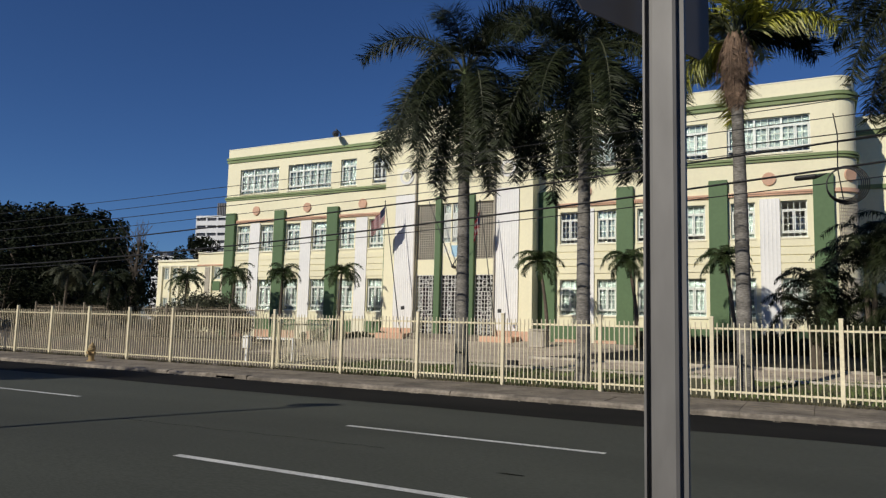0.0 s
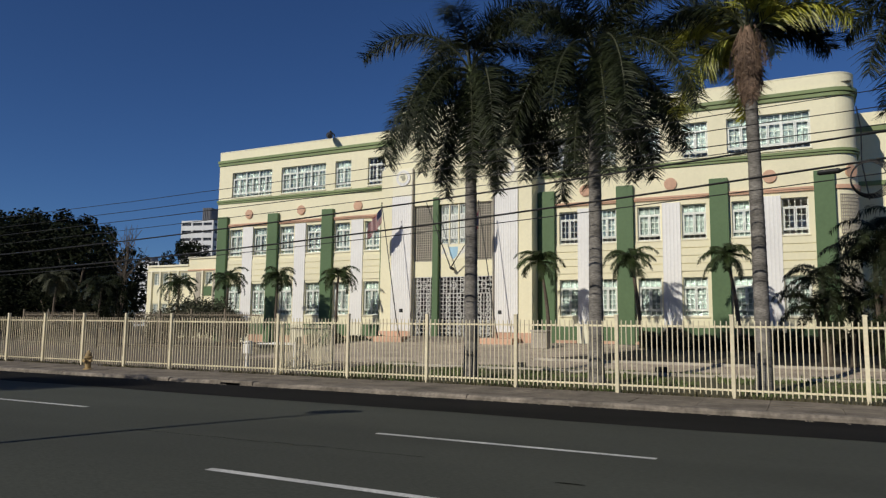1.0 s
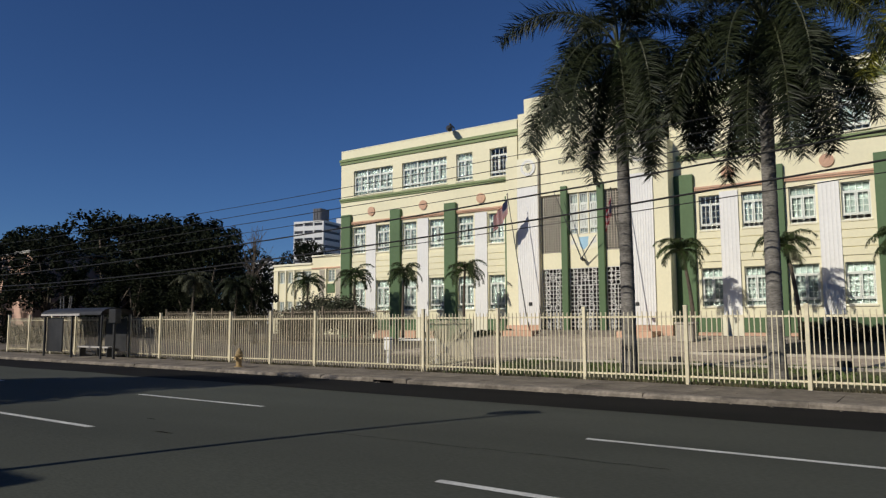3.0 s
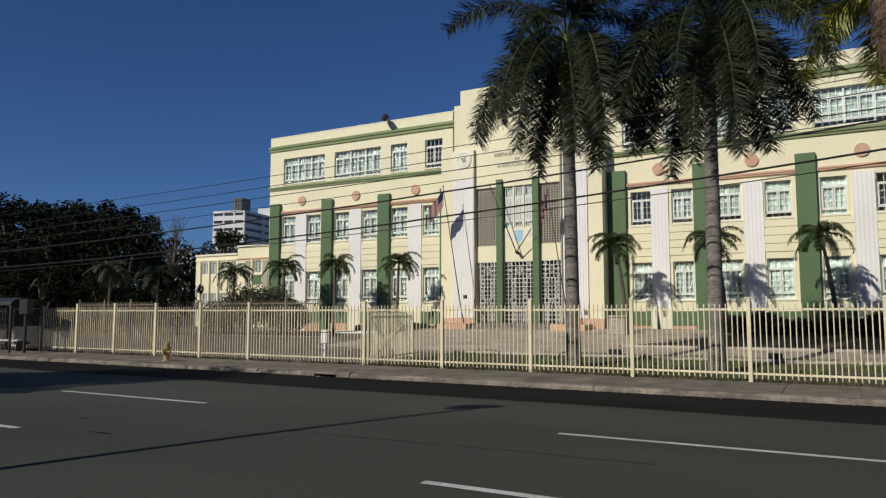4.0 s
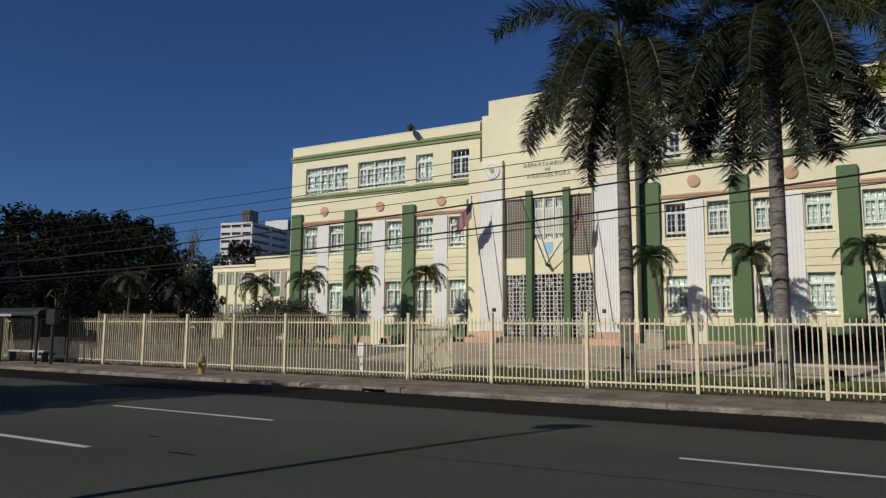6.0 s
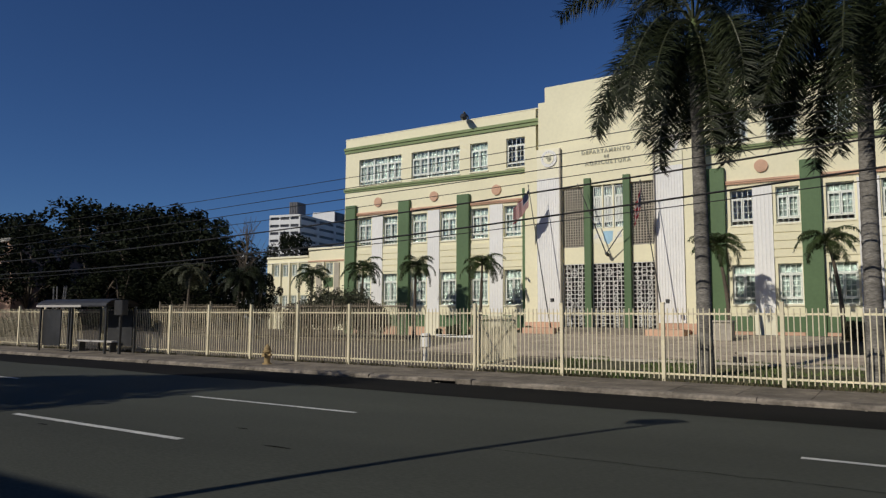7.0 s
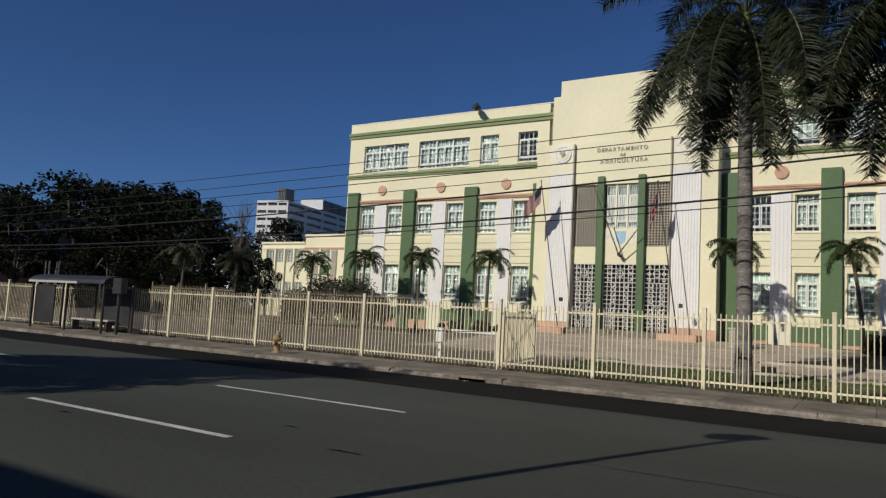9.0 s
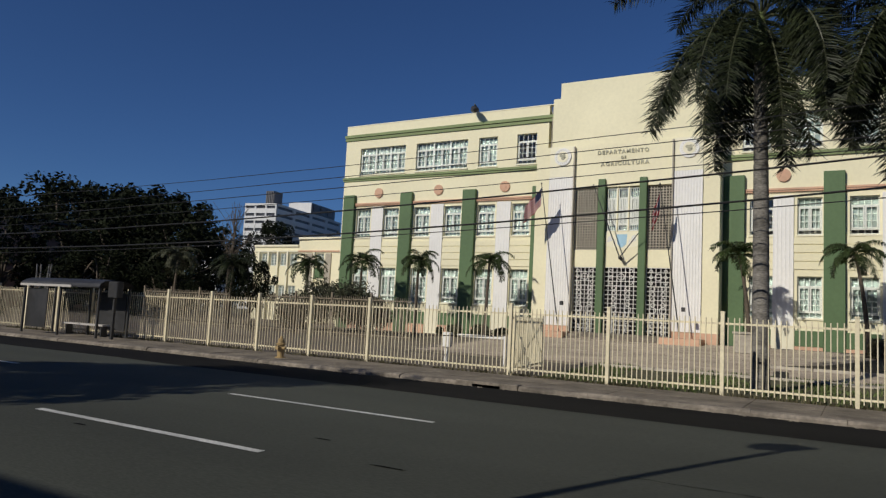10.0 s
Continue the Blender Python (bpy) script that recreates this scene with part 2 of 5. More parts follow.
    def ring(self, x, z, r0, r1, y, thick, sides=8, turn=0.0):
        pts = [(math.cos(turn + 2 * math.pi * k / sides), math.sin(turn + 2 * math.pi * k / sides)) for k in range(sides + 1)]
        for (a, b), (c, d) in zip(pts, pts[1:]):
            self.face([(x + r0 * a, y, z + r0 * b), (x + r0 * c, y, z + r0 * d), (x + r1 * c, y, z + r1 * d), (x + r1 * a, y, z + r1 * b)])
            self.face([(x + r0 * a, y, z + r0 * b), (x + r0 * a, y + thick, z + r0 * b), (x + r0 * c, y + thick, z + r0 * d), (x + r0 * c, y, z + r0 * d)])

    def mesh(self, name, mats, smooth=False):
        me = bpy.data.meshes.new(name)
        me.from_pydata(self.v, [], self.f)
        for mat in mats if isinstance(mats, (list, tuple)) else (mats,):
            me.materials.append(mat)
        me.polygons.foreach_set("material_index", self.m)
        if smooth:
            me.polygons.foreach_set("use_smooth", [True] * len(self.f))
        me.update()
        return me


def part(name, geo, material, parent=None, label="", at=None, smooth=False):
    """One mesh object, under a thing or a part."""
    ob = new(name, geo if isinstance(geo, bpy.types.Mesh) else geo.mesh(name, material, smooth))
    ob.parent = parent
    if at is not None:
        ob.location = at
    return tagged(ob, label=label)


def thing(name, label, category, at=(0, 0, 0), turn=0.0, group="", kind=""):
    ob = new(name)
    ob.empty_display_size = 0.2
    ob.matrix_basis = pose(*at, 0, 0, turn)
    return tagged(ob, label, category, group, kind)


# ---- ground ----
def road_z(y):
    return 0.07 - 0.14 * ((y - 8.6) / 8.6) ** 2


g = Geo()
g.face([(-1500, -1500, -0.3), (1500, -1500, -0.3), (1500, 1500, -0.3), (-1500, 1500, -0.3)])
tagged(part("ground", g, EARTH), "dry earth and grass reaching to the horizon", "ground", kind="structure")
g = Geo()
ys = [1.2 + k * (17.25 - 1.2) / 16 for k in range(17)]
for a, b in zip(ys, ys[1:]):
    for xa, xb in ((-400, -60), (-60, 20), (20, 250)):
        g.face([(xa, a, road_z(a)), (xb, a, road_z(a)), (xb, b, road_z(b)), (xa, b, road_z(b))])
road = tagged(part("road", g, ASPHALT, smooth=True), "worn dark grey asphalt street with several lanes", "road", kind="structure")


def on_road(g, pts, lift=0.005):
    g.face([(x, y, road_z(y) + lift) for x, y in pts])


g = Geo()
edge = [(-400 + k * 2.5, 13.85 + 0.10 * math.sin(k * 1.7) + 0.07 * math.sin(k * 4.1) + random.uniform(-0.06, 0.06)) for k in range(260)]
for (xa, ya), (xb, yb) in zip(edge, edge[1:]):
    on_road(g, [(xa, ya), (xb, yb), (xb, 15.5), (xa, 15.5)])
    on_road(g, [(xa, 15.5), (xb, 15.5), (xb, 17.2), (xa, 17.2)])
tagged(part("asphalt_strip", g, ASPHALT_DARK), "nearly black newer asphalt along the kerb", "asphalt patch", kind="structure")
for y, first in ((6.76, -7.31), (10.25, -7.09)):
    for k in range(-3, 7):
        x0 = first - 11.6 * k
        g = Geo()
        for j in range(6):
            a, b = x0 + j * 0.745, x0 + (j + 1) * 0.745
            on_road(g, [(a, y - 0.065), (b, y - 0.065), (b, y + 0.065), (a, y + 0.065)], 0.006)
        tagged(part("lane_line", g, LINE), "worn white painted lane line on the asphalt", "lane line", "lane lines", "structure")
g = Geo()
for x, y, a in ((-13.2, 7.06, 0.5), (-17.5, 6.38, 0.25), (-14.6, 7.84, 0.25), (-3.4, 8.1, 0.35)):
    on_road(g, [(x, y), (x + a, y + 0.015), (x + a * 1.1, y + 0.04), (x + a * 0.4, y + 0.05)], 0.0065)
rng = random.Random(11)
for x0, y0, x1, y1 in ((-10.90, 8.51, -5.39, 8.77),):
    line = [(x0 + (x1 - x0) * k / 24, y0 + (y1 - y0) * k / 24 + rng.uniform(-0.035, 0.035)) for k in range(25)]
    for k, ((xa, ya), (xb, yb)) in enumerate(zip(line, line[1:])):
        w = 0.003 + 0.006 * abs(math.sin(k * 1.3))
        on_road(g, [(xa, ya - w), (xb, yb - w), (xb, yb + w), (xa, ya + w)], 0.0055)
tagged(part("tar_spots", g, TAR), "small black tar spots and hairline cracks on the asphalt", "tar spots", kind="stuff")

# far pavement: slabs and kerbstones
pavement = tagged(part("pavement", (lambda q: (q.box(-120, 60, 17.5, 20.75, -0.3, 0.015), q)[1])(Geo()), CONCRETE), "grey-brown concrete pavement slabs with stained joints", "pavement", kind="structure")
slab = Geo()
slab.box(-0.761, 0.761, 0, 1.293, 0, 0.04, 0.005)
slab = slab.mesh("slab", CONCRETE)
stones = []
for k in range(6):
    stone = Geo()
    n = 12
    for i in range(n):
        xa, xb = -0.9 + 1.8 * i / n, -0.9 + 1.8 * (i + 1) / n
        prof = []
        for x in (xa, xb):
            chip = 0.06 * max(0, noise.noise((x * 2.3, k * 7.7, 0.5))) + 0.02 * noise.noise((x * 9, k * 3.1, 2))
            prof.append([(x, 0.0, 0.0), (x, 0.0 + chip * 0.3, 0.30 - chip), (x, 0.045 + chip, 0.352 - chip * 0.4), (x, 0.29, 0.36)])
        for q in range(3):
            stone.face([prof[0][q], prof[1][q], prof[1][q + 1], prof[0][q + 1]])
        if i in (0, n - 1):
            e = prof[0] if i == 0 else prof[1]
            stone.face(e + [(e[0][0], 0.29, 0.0)])
    stones.append(stone.mesh("kerbstone", KERB))
for k in range(60):
    x = -62 + 1.53 * k
    for y in (17.56, 18.86):
        part("slab", slab, None, pavement, at=(x, y, 0.012 + random.uniform(-0.006, 0.006)))
for k in range(54):
    if k != 28:
        part("kerbstone", stones[k * 5 % 6], None, pavement, at=(-67.39 + 1.805 * k, 17.24 + random.uniform(-0.012, 0.012), -0.3 + random.uniform(-0.012, 0.008)))
g = Geo()
g.box(-17.74, -15.96, 17.22, 17.52, 0.0, 0.075, 0.02)
g.box(-17.74, -17.25, 17.22, 17.52, -0.2, 0.0)
g.box(-16.45, -15.96, 17.22, 17.52, -0.2, 0.0)
# near-black back puts the shade of the opening into its colour
g.box(-17.25, -16.45, 17.45, 17.52, -0.2, 0.0, m=1)
drain = thing("storm_drain", "concrete storm drain inlet set in the kerb", "drain", kind="structure")
part("lintel", g, [KERB, DARK], drain)
g = Geo()
for k in range(700):
    x = random.uniform(-50, 6)
    y = 17.22 - abs(random.gauss(0, 0.14)) if k % 3 else random.uniform(17.6, 20.2)
    z = road_z(y) + 0.006 if y < 17.24 else 0.052
    r = random.uniform(0.008, 0.03) * (1.5 if k % 17 == 0 else 1)
    a = random.uniform(0, 6)
    ring = [(x + r * 1.5 * math.cos(a + q) * random.uniform(0.7, 1.2), y + r * math.sin(a + q) * random.uniform(0.7, 1.2), z) for q in (0, 1.5, 3.1, 4.7)]
    for p, q in zip(ring, ring[1:] + ring[:1]):
        g.face([p, q, (x, y, z + r * 0.7)])
tagged(part("grit", g, KERB), "loose grit and chips along the gutter", "grit", kind="stuff")
# near pavement under the camera
g = Geo()
g.box(-200, 100, -6, 2.05, -0.3, 0.09)
near = tagged(part("pavement_near", g, CONCRETE), "concrete pavement along the near side of the street", "pavement", kind="structure")

# grounds behind the fence
g = Geo()
for xa, xb, za in ((-140, -17.0, 0.0),):
    g.face([(xa, 20.75, 0.0), (xb, 20.75, 0.0), (xb, 28, 0.12), (xa, 28, 0.12)])
    g.face([(xa, 28, 0.12), (xb, 28, 0.12), (xb, 41, 0.55), (xa, 41, 0.55)])
    g.face([(xa, 41, 0.55), (-41, 41, 0.55), (-41, 70, 0.6), (xa, 70, 0.6)])
tagged(part("car_park", g, LOT), "worn brown-grey paved yard behind the fence", "car park", kind="structure")
lawn = Geo()
for k in range(40):
    xa, xb = -17.0 + k, -16.0 + k
    for ya, yb in ((20.75, 23), (23, 25.3), (25.3, 27.6)):
        hz = lambda x, y: 0.01 + 0.03 * (y - 20.7) + 0.03 * noise.noise((x * 0.7, y * 0.7, 0))
        lawn.face([(xa, ya, hz(xa, ya)), (xb, ya, hz(xb, ya)), (xb, yb, hz(xb, yb)), (xa, yb, hz(xa, yb))])
tagged(part("lawn", lawn, EARTH, smooth=True), "thin dry lawn behind the fence", "lawn", kind="structure")
g = Geo()
for k in range(16000):
    x, y = random.uniform(-17, 16), random.uniform(20.6, 27.5)
    if noise.noise((x * 0.45, y * 0.45, 3)) < -0.12:
        continue
    z, h, a = 0.0 + 0.03 * (y - 20.7), random.uniform(0.05, 0.14), random.uniform(0, 6.3)
    c, s = 0.035 * math.cos(a), 0.035 * math.sin(a)
    g.face([(x - c, y - s, z), (x + c, y + s, z), (x + random.uniform(-0.05, 0.05), y + random.uniform(-0.05, 0.05), z + h)])
tagged(part("grass", g, GRASS), "patchy short grass blades on the lawn", "grass", kind="stuff")


def plaza_z(y):
    return 0.2 + (y - 27.3) * 0.062


plaza, part_pavers = Geo(), []
rows_y = [27.3 + 0.42 * k for k in range(29)]
for i, (ya, yb) in enumerate(zip(rows_y, rows_y[1:])):
    x = -25.5 + (i % 2) * 0.4
    while x < 16:
        if ya < 29.8 and -22.5 < x < 7:
            part_pavers.append((x, ya, i))
            x += 0.8
            continue
        plaza.face([(x + 0.01, ya + 0.01, plaza_z(ya)), (x + 0.79, ya + 0.01, plaza_z(ya)), (x + 0.79, yb - 0.01, plaza_z(yb)), (x + 0.01, yb - 0.01, plaza_z(yb))])
        x += 0.8
g = Geo()
g.face([(-26, 27.2, plaza_z(27.2) - 0.012), (16.9, 27.2, plaza_z(27.2) - 0.012), (16.9, 39.6, plaza_z(39.6) - 0.012), (-26, 39.6, plaza_z(39.6) - 0.012)])
g.face([(-26, 27.2, -0.3), (16.9, 27.2, -0.3), (16.9, 27.2, plaza_z(27.2) - 0.012), (-26, 27.2, plaza_z(27.2) - 0.012)])
g.face([(-26, 39.6, -0.3), (-26, 27.2, -0.3), (-26, 27.2, plaza_z(27.2) - 0.012), (-26, 39.6, plaza_z(39.6) - 0.012)])
court = tagged(part("forecourt", g, KERB), "beige paved forecourt sloping up to the entrance", "forecourt", kind="structure")
tagged(part("pavers", plaza, PAVER, court), kind="stuff")
slope = math.atan(0.062)
paver = Geo()
paver.box(0.008, 0.792, 0.008, 0.412, -0.03, 0.004, 0.006)
paver = paver.mesh("paver", paint("single_paver", (0.42, 0.35, 0.275), 0.85, 9, 0.12, 0.5, 0.15, 0.1, island=-0.16))
for x, ya, i in part_pavers:
    p = part("paver", paver, None, court, at=(x, ya, plaza_z(ya) + random.uniform(-0.002, 0.002)))
    p.rotation_euler = (slope, 0, 0)

# ---- the building ----
building = thing("office_building", "three-storey cream art deco government building with green pilasters", "building")
FRONT = 40.56
CENTRE = -20.0
WIN = {}


def window(x0, x1, z0, z1, y, units=1, shade=True, sill=True):
    """A casement window: white frame, top light, two sashes a unit, lower vent light."""
    w, h = round(x1 - x0, 2), round(z1 - z0, 2)
    key = (w, h, units)
    if key not in WIN:
        fr, pn, bl, sl = Geo(), Geo(), Geo(), Geo()
        t = 0.055
        zt, zv = h * 0.76, h * 0.14
        for a, b, c, d in ((0, w, 0, t), (0, w, h - t, h), (0, t, t, h - t), (w - t, w, t, h - t), (t, w - t, zt - t / 2, zt + t / 2), (t, w - t, zv - t / 2, zv + t / 2)):
            fr.box(a, b, 0, 0.08, c, d)
        uw = (w - 2 * t) / units
        sashes = []
        for k in range(units):
            xa = t + k * uw
            if k:
                fr.box(xa - 0.05, xa + 0.05, -0.01, 0.085, t, h - t)
            for q in range(1, 4):
                fr.box(xa + uw * q / 4 - 0.014, xa + uw * q / 4 + 0.014, 0.02, 0.06, zt + t / 2, h - t)
                fr.box(xa + uw * q / 4 - 0.014, xa + uw * q / 4 + 0.014, 0.02, 0.06, t, zv - t / 2)
            for side in (0, 1):
                s = Geo()
                sa, sb = xa + side * uw / 2 + 0.012, xa + (side + 1) * uw / 2 - 0.012
                ca, cb = zv + t / 2 + 0.01, zt - t / 2 - 0.01
                e = 0.06
                for a, b, c, d in ((sa, sb, ca, ca + e), (sa, sb, cb - e, cb), (sa, sa + e, ca + e, cb - e), (sb - e, sb, ca + e, cb - e)):
                    s.box(a, b, -0.012, 0.045, c, d)
                mid = (sa + sb) / 2
                s.box(mid - 0.014, mid + 0.014, 0, 0.035, ca + e, cb - e)
                n = 3 if h < 2.1 else 4
                for q in range(1, n):
                    zq = ca + e + (cb - ca - 2 * e) * q / n
                    s.box(sa + e, sb - e, 0, 0.035, zq - 0.014, zq + 0.014)
                sashes.append(s.mesh("sash", FRAME))
        pn.box(t, w - t, 0.048, 0.054, t, h - t)
        bl.box(t, w - t, 0.16, 0.175, t, h - t)
        br = Geo()
        br.box(t, w - t, 0.16, 0.175, zv + 0.02, h - t)
        sl.box(-0.06, w + 0.06, -0.19, 0.1, -0.09, -0.005, 0.01)
        WIN[key] = (fr.mesh("window", FRAME), sashes, pn.mesh("pane", GLASS), (bl.mesh("blind", BLIND), br.mesh("blind", BLIND)), sl.mesh("sill", CREAM_PALE))
    fr, sashes, pn, bl, sl = WIN[key]
    ob = part("window", fr, None, building, "" if shade else "window with dark room behind it", at=(x0, y + 0.13, z0))
    for s in sashes:
        part("sash", s, None, ob)
    part("pane", pn, None, ob).visible_shadow = False
    if shade:
        part("blind", bl[x0 > -15 and z0 > 6 and int(abs(x0) * 3.1 + z0) % 3 > 0], None, ob)
    if sill:
        part("sill", sl, None, ob)


def wing(xa, pils, shift, wins2, wins1, wins3, dark, z2, z1, z3, line, med_z):
    """One wing: wall with openings, its windows, pilasters, fluted strips, mouldings and medallions."""
    holes = [(a, b, *z2) for a, b in wins2] + [(a, b, *z1) for a, b in wins1] + [(a, b, *z3) for a, b, n in wins3]
    g = Geo()
    g.wall(xa[0], xa[1], 0.2, 15.0, holes, FRONT, 0.35)
    part("wall", g, CREAM, building)
    for k, (a, b) in enumerate(wins2):
        window(a, b, *z2, FRONT, 1, ("2", k) not in dark)
    for k, (a, b) in enumerate(wins1):
        window(a, b, *z1, FRONT, 1, ("1", k) not in dark)
    for k, (a, b, n) in enumerate(wins3):
        window(a, b, *z3, FRONT, n, ("3", k) not in dark)
    for p in pils:
        g = Geo()
        g.box(p, p + 0.95, FRONT - 0.26, FRONT + 0.05, 0.25, 9.93, 0.02)
        part("pilaster", g, GREEN, building, "green painted pilaster")
    bays = [(a + 0.95, b) for a, b in zip(pils, pils[1:])]
    for a, b in bays:
        mid = (a + b) / 2
        half = 0.48
        g = Geo()
        g.fluted(mid - half, mid + half, FRONT - 0.09, FRONT + 0.02, 2.05, z2[1] + 0.14, 5, 0.014)
        part("fluted_strip", g, WHITE, building, "white fluted wall strip")
        for sa, sb in ((a + 0.004, mid - half - 0.004), (mid + half + 0.004, b - 0.004)):
            g = Geo()
            for za, zb in ((4.98, 5.36), (5.41, 5.79), (5.84, 6.22), (6.27, 6.62)):
                g.box(sa, sb, FRONT - 0.05, FRONT + 0.01, za, zb)
            part("grooved_course", g, CREAM, building)
        g = Geo()
        g.band([(a, FRONT), (b, FRONT)], line, line + 0.07, -0.01, 0.07)
        g.band([(a, FRONT), (b, FRONT)], line + 0.10, line + 0.20, -0.01, 0.12)
        for k in range(int((b - a) / 0.13)):
            g.box(a + 0.03 + 0.13 * k, a + 0.10 + 0.13 * k, FRONT - 0.115, FRONT - 0.068, line - 0.01, line + 0.08)
        part("moulding", g, SALMON, building, "salmon painted moulding")
        g = Geo()
        g.disc(mid, med_z, 0.34, FRONT - 0.09, 0.1, 28)
        g.ring(mid, med_z, 0.27, 0.22, FRONT - 0.100, 0.012, 28)
        g.disc(mid, med_z, 0.13, FRONT - 0.104, 0.016, 20)
        part("medallion", g, SALMON, building, "round salmon plaster medallion")
        for sa, sb in ((a + 0.01, mid - 0.55), (mid + 0.55, b - 0.01)):
            g = Geo()
            g.box(sa, sb, FRONT - 0.16, FRONT + 0.01, 1.12, 1.9, 0.01)
            part("plinth_panel", g, GREEN, building, "green painted plinth panel")
            g = Geo()
            g.box(sa, sb, FRONT - 0.24, FRONT + 0.01, 0.2, 1.1, 0.02)
            part("plinth", g, SALMON, building, "salmon painted plinth")
        g = Geo()
        g.box(mid - 0.54, mid + 0.54, FRONT - 0.18, FRONT + 0.01, 0.2, 2.04, 0.02)
        part("pier_base", g, CREAM_PALE, building)


# west wing
P = [-40.50, -35.62, -30.75, -25.86]
wing((-40.75, -25.0), P, 0, [(-39.45, -38.2), (-37.1, -35.85), (-34.58, -33.33), (-32.18, -30.93), (-29.75, -28.47), (-27.28, -26.06)],
     [(-39.45, -38.2), (-37.1, -35.85), (-34.58, -33.33), (-32.18, -30.93), (-29.75, -28.47), (-27.28, -26.06)],
     [(-39.43, -35.55, 3), (-34.67, -30.67, 3), (-29.85, -28.5, 1), (-27.12, -25.78, 1)], {("3", 3)},
     (6.92, 8.93), (2.55, 4.80), (11.42, 13.34), 9.15, 10.04)
# east wing
E_ = [-14.68, -10.06, -5.03, 0.0]
E_WIN = [(-13.5, -12.3), (-11.25, -10.12), (-8.92, -7.66), (-6.52, -5.24), (-3.95, -2.75), (-1.52, -0.28)]
wing((-15.0, 0.95), E_, 0, E_WIN, E_WIN, [(-13.9, -12.5, 1), (-11.6, -10.1, 1), (-8.9, -7.6, 1), (-6.4, -5.05, 1), (-4.08, -0.03, 3)], {("2", 0), ("2", 5), ("3", 0)},
     (6.74, 8.66), (2.53, 4.63), (11.25, 13.22), 8.98, 9.86)
part("pilaster", (lambda q: (q.box(-15.02, -14.70, FRONT - 0.2, FRONT, 0.25, 9.9), q)[1])(Geo()), GREEN, building, "green painted pilaster")

# rounded corner and the shaded east side
arc = [(0.95 + 1.1 * math.sin(a), FRONT + 1.1 - 1.1 * math.cos(a)) for a in (k * math.pi / 2 / 10 for k in range(11))]
east = arc + [(2.05, 47.5), (2.05, 55.0)]
g = Geo()
g.band(east, 0.2, 15.0, -0.35, 0.0)
part("wall", g, CREAM, building, smooth=False)
west = [(-40.75, 55.0), (-40.75, FRONT)]
g = Geo()
g.wall(-55.0, -FRONT - 0.36, 0.2, 15.0, [(-53, -51, 6.9, 8.9), (-49.5, -47.5, 6.9, 8.9), (-46, -44, 6.9, 8.9)], -40.75, 0.35)
me = g.mesh("wall", CREAM)
me.transform(Matrix.Rotation(radians(-90), 4, "Z"))
part("wall", me, None, building)
for name, mat, z0, z1, d, xl in (("cornice", GREEN_PALE, 13.95, 14.12, 0.10, -24.35), ("cornice", GREEN_PALE, 14.17, 14.36, 0.16, -24.35), ("string_course", GREEN_PALE, 10.96, 11.06, 0.09, -25.35), ("string_course", GREEN_PALE, 11.10, 11.24, 0.14, -25.35)):
    g = Geo()
    g.band([west[0], (-40.75, FRONT), (xl, FRONT)], z0, z1, 0.0, d)
    part(name, g, mat, building, "pale green moulding band")
    dz = -0.12 if z0 > 13 else -0.17
    g = Geo()
    g.band([(-40.0 - xl, FRONT)] + [(0.0, FRONT)] + east, z0 + dz, z1 + dz, 0.0, d)
    part(name, g, mat, building, "pale green moulding band")
g = Geo()
g.band([(0.95, FRONT)] + east[1:], 8.98, 9.18, 0.0, 0.1)
part("moulding", g, SALMON, building, "salmon painted moulding")
for z0 in (2.6, 6.7):
    g = Geo()
    for k in range(14):
        a = 0.2 + 0.08 * k
        x, y = 0.95 + 1.12 * math.sin(a), FRONT + 1.1 - 1.12 * math.cos(a)
        g.tube([(x, y, z0), (x, y, z0 + 2.0)], 0.025, 4)
    for k in range(12):
        z = z0 + k * 0.18
        g.tube([(0.95 + 1.12 * math.sin(0.2 + 0.13 * q), FRONT + 1.1 - 1.12 * math.cos(0.2 + 0.13 * q), z) for q in range(9)], 0.03, 4)
    part("corner_grille", g, BREEZE, building, "brown block grille on the rounded corner")
g = Geo()
a = 0.75
for r in (0.34,):
    q = Geo()
    q.disc(0, 0, r, -0.06, 0.1, 28)
    me = q.mesh("medallion", SALMON)
    me.transform(Matrix.Translation((0.95 + 1.1 * math.sin(a), FRONT + 1.1 - 1.1 * math.cos(a), 9.86)) @ Matrix.Rotation(a, 4, "Z"))
    part("medallion", me, None, building, "round salmon plaster medallion")
g = Geo()
for z in (14.55,):
    g.face([(-40.6, FRONT + 0.1, z), (1.9, FRONT + 0.1, z), (1.9, 55, z), (-40.6, 55, z)])
    g.face([(-40.6, FRONT + 0.1, z - 0.3), (-40.6, 55, z - 0.3), (1.9, 55, z - 0.3), (1.9, FRONT + 0.1, z - 0.3)])
part("roof", g, ROOF, building, "flat roof behind a parapet")
g = Geo()
g.box(-40.75, 2.05, 55.0, 55.35, 0.2, 15.0)
for z in (5.2, 9.7):
    g.box(-40.4, 1.7, FRONT + 0.4, 54.9, z, z + 0.25)
g.box(-40.3, 1.7, 45.5, 45.7, 0.3, 14.2)
part("inner_wall", g, WHITE, building)
for line in ([west[0], (-40.75, FRONT), (-24.3, FRONT)], [(-15.7, FRONT), (0.95, FRONT)] + east[1:]):
    g = Geo()
    g.band(line, 15.0, 15.06, -0.36, 0.02)
    part("coping", g, CREAM_PALE, building)

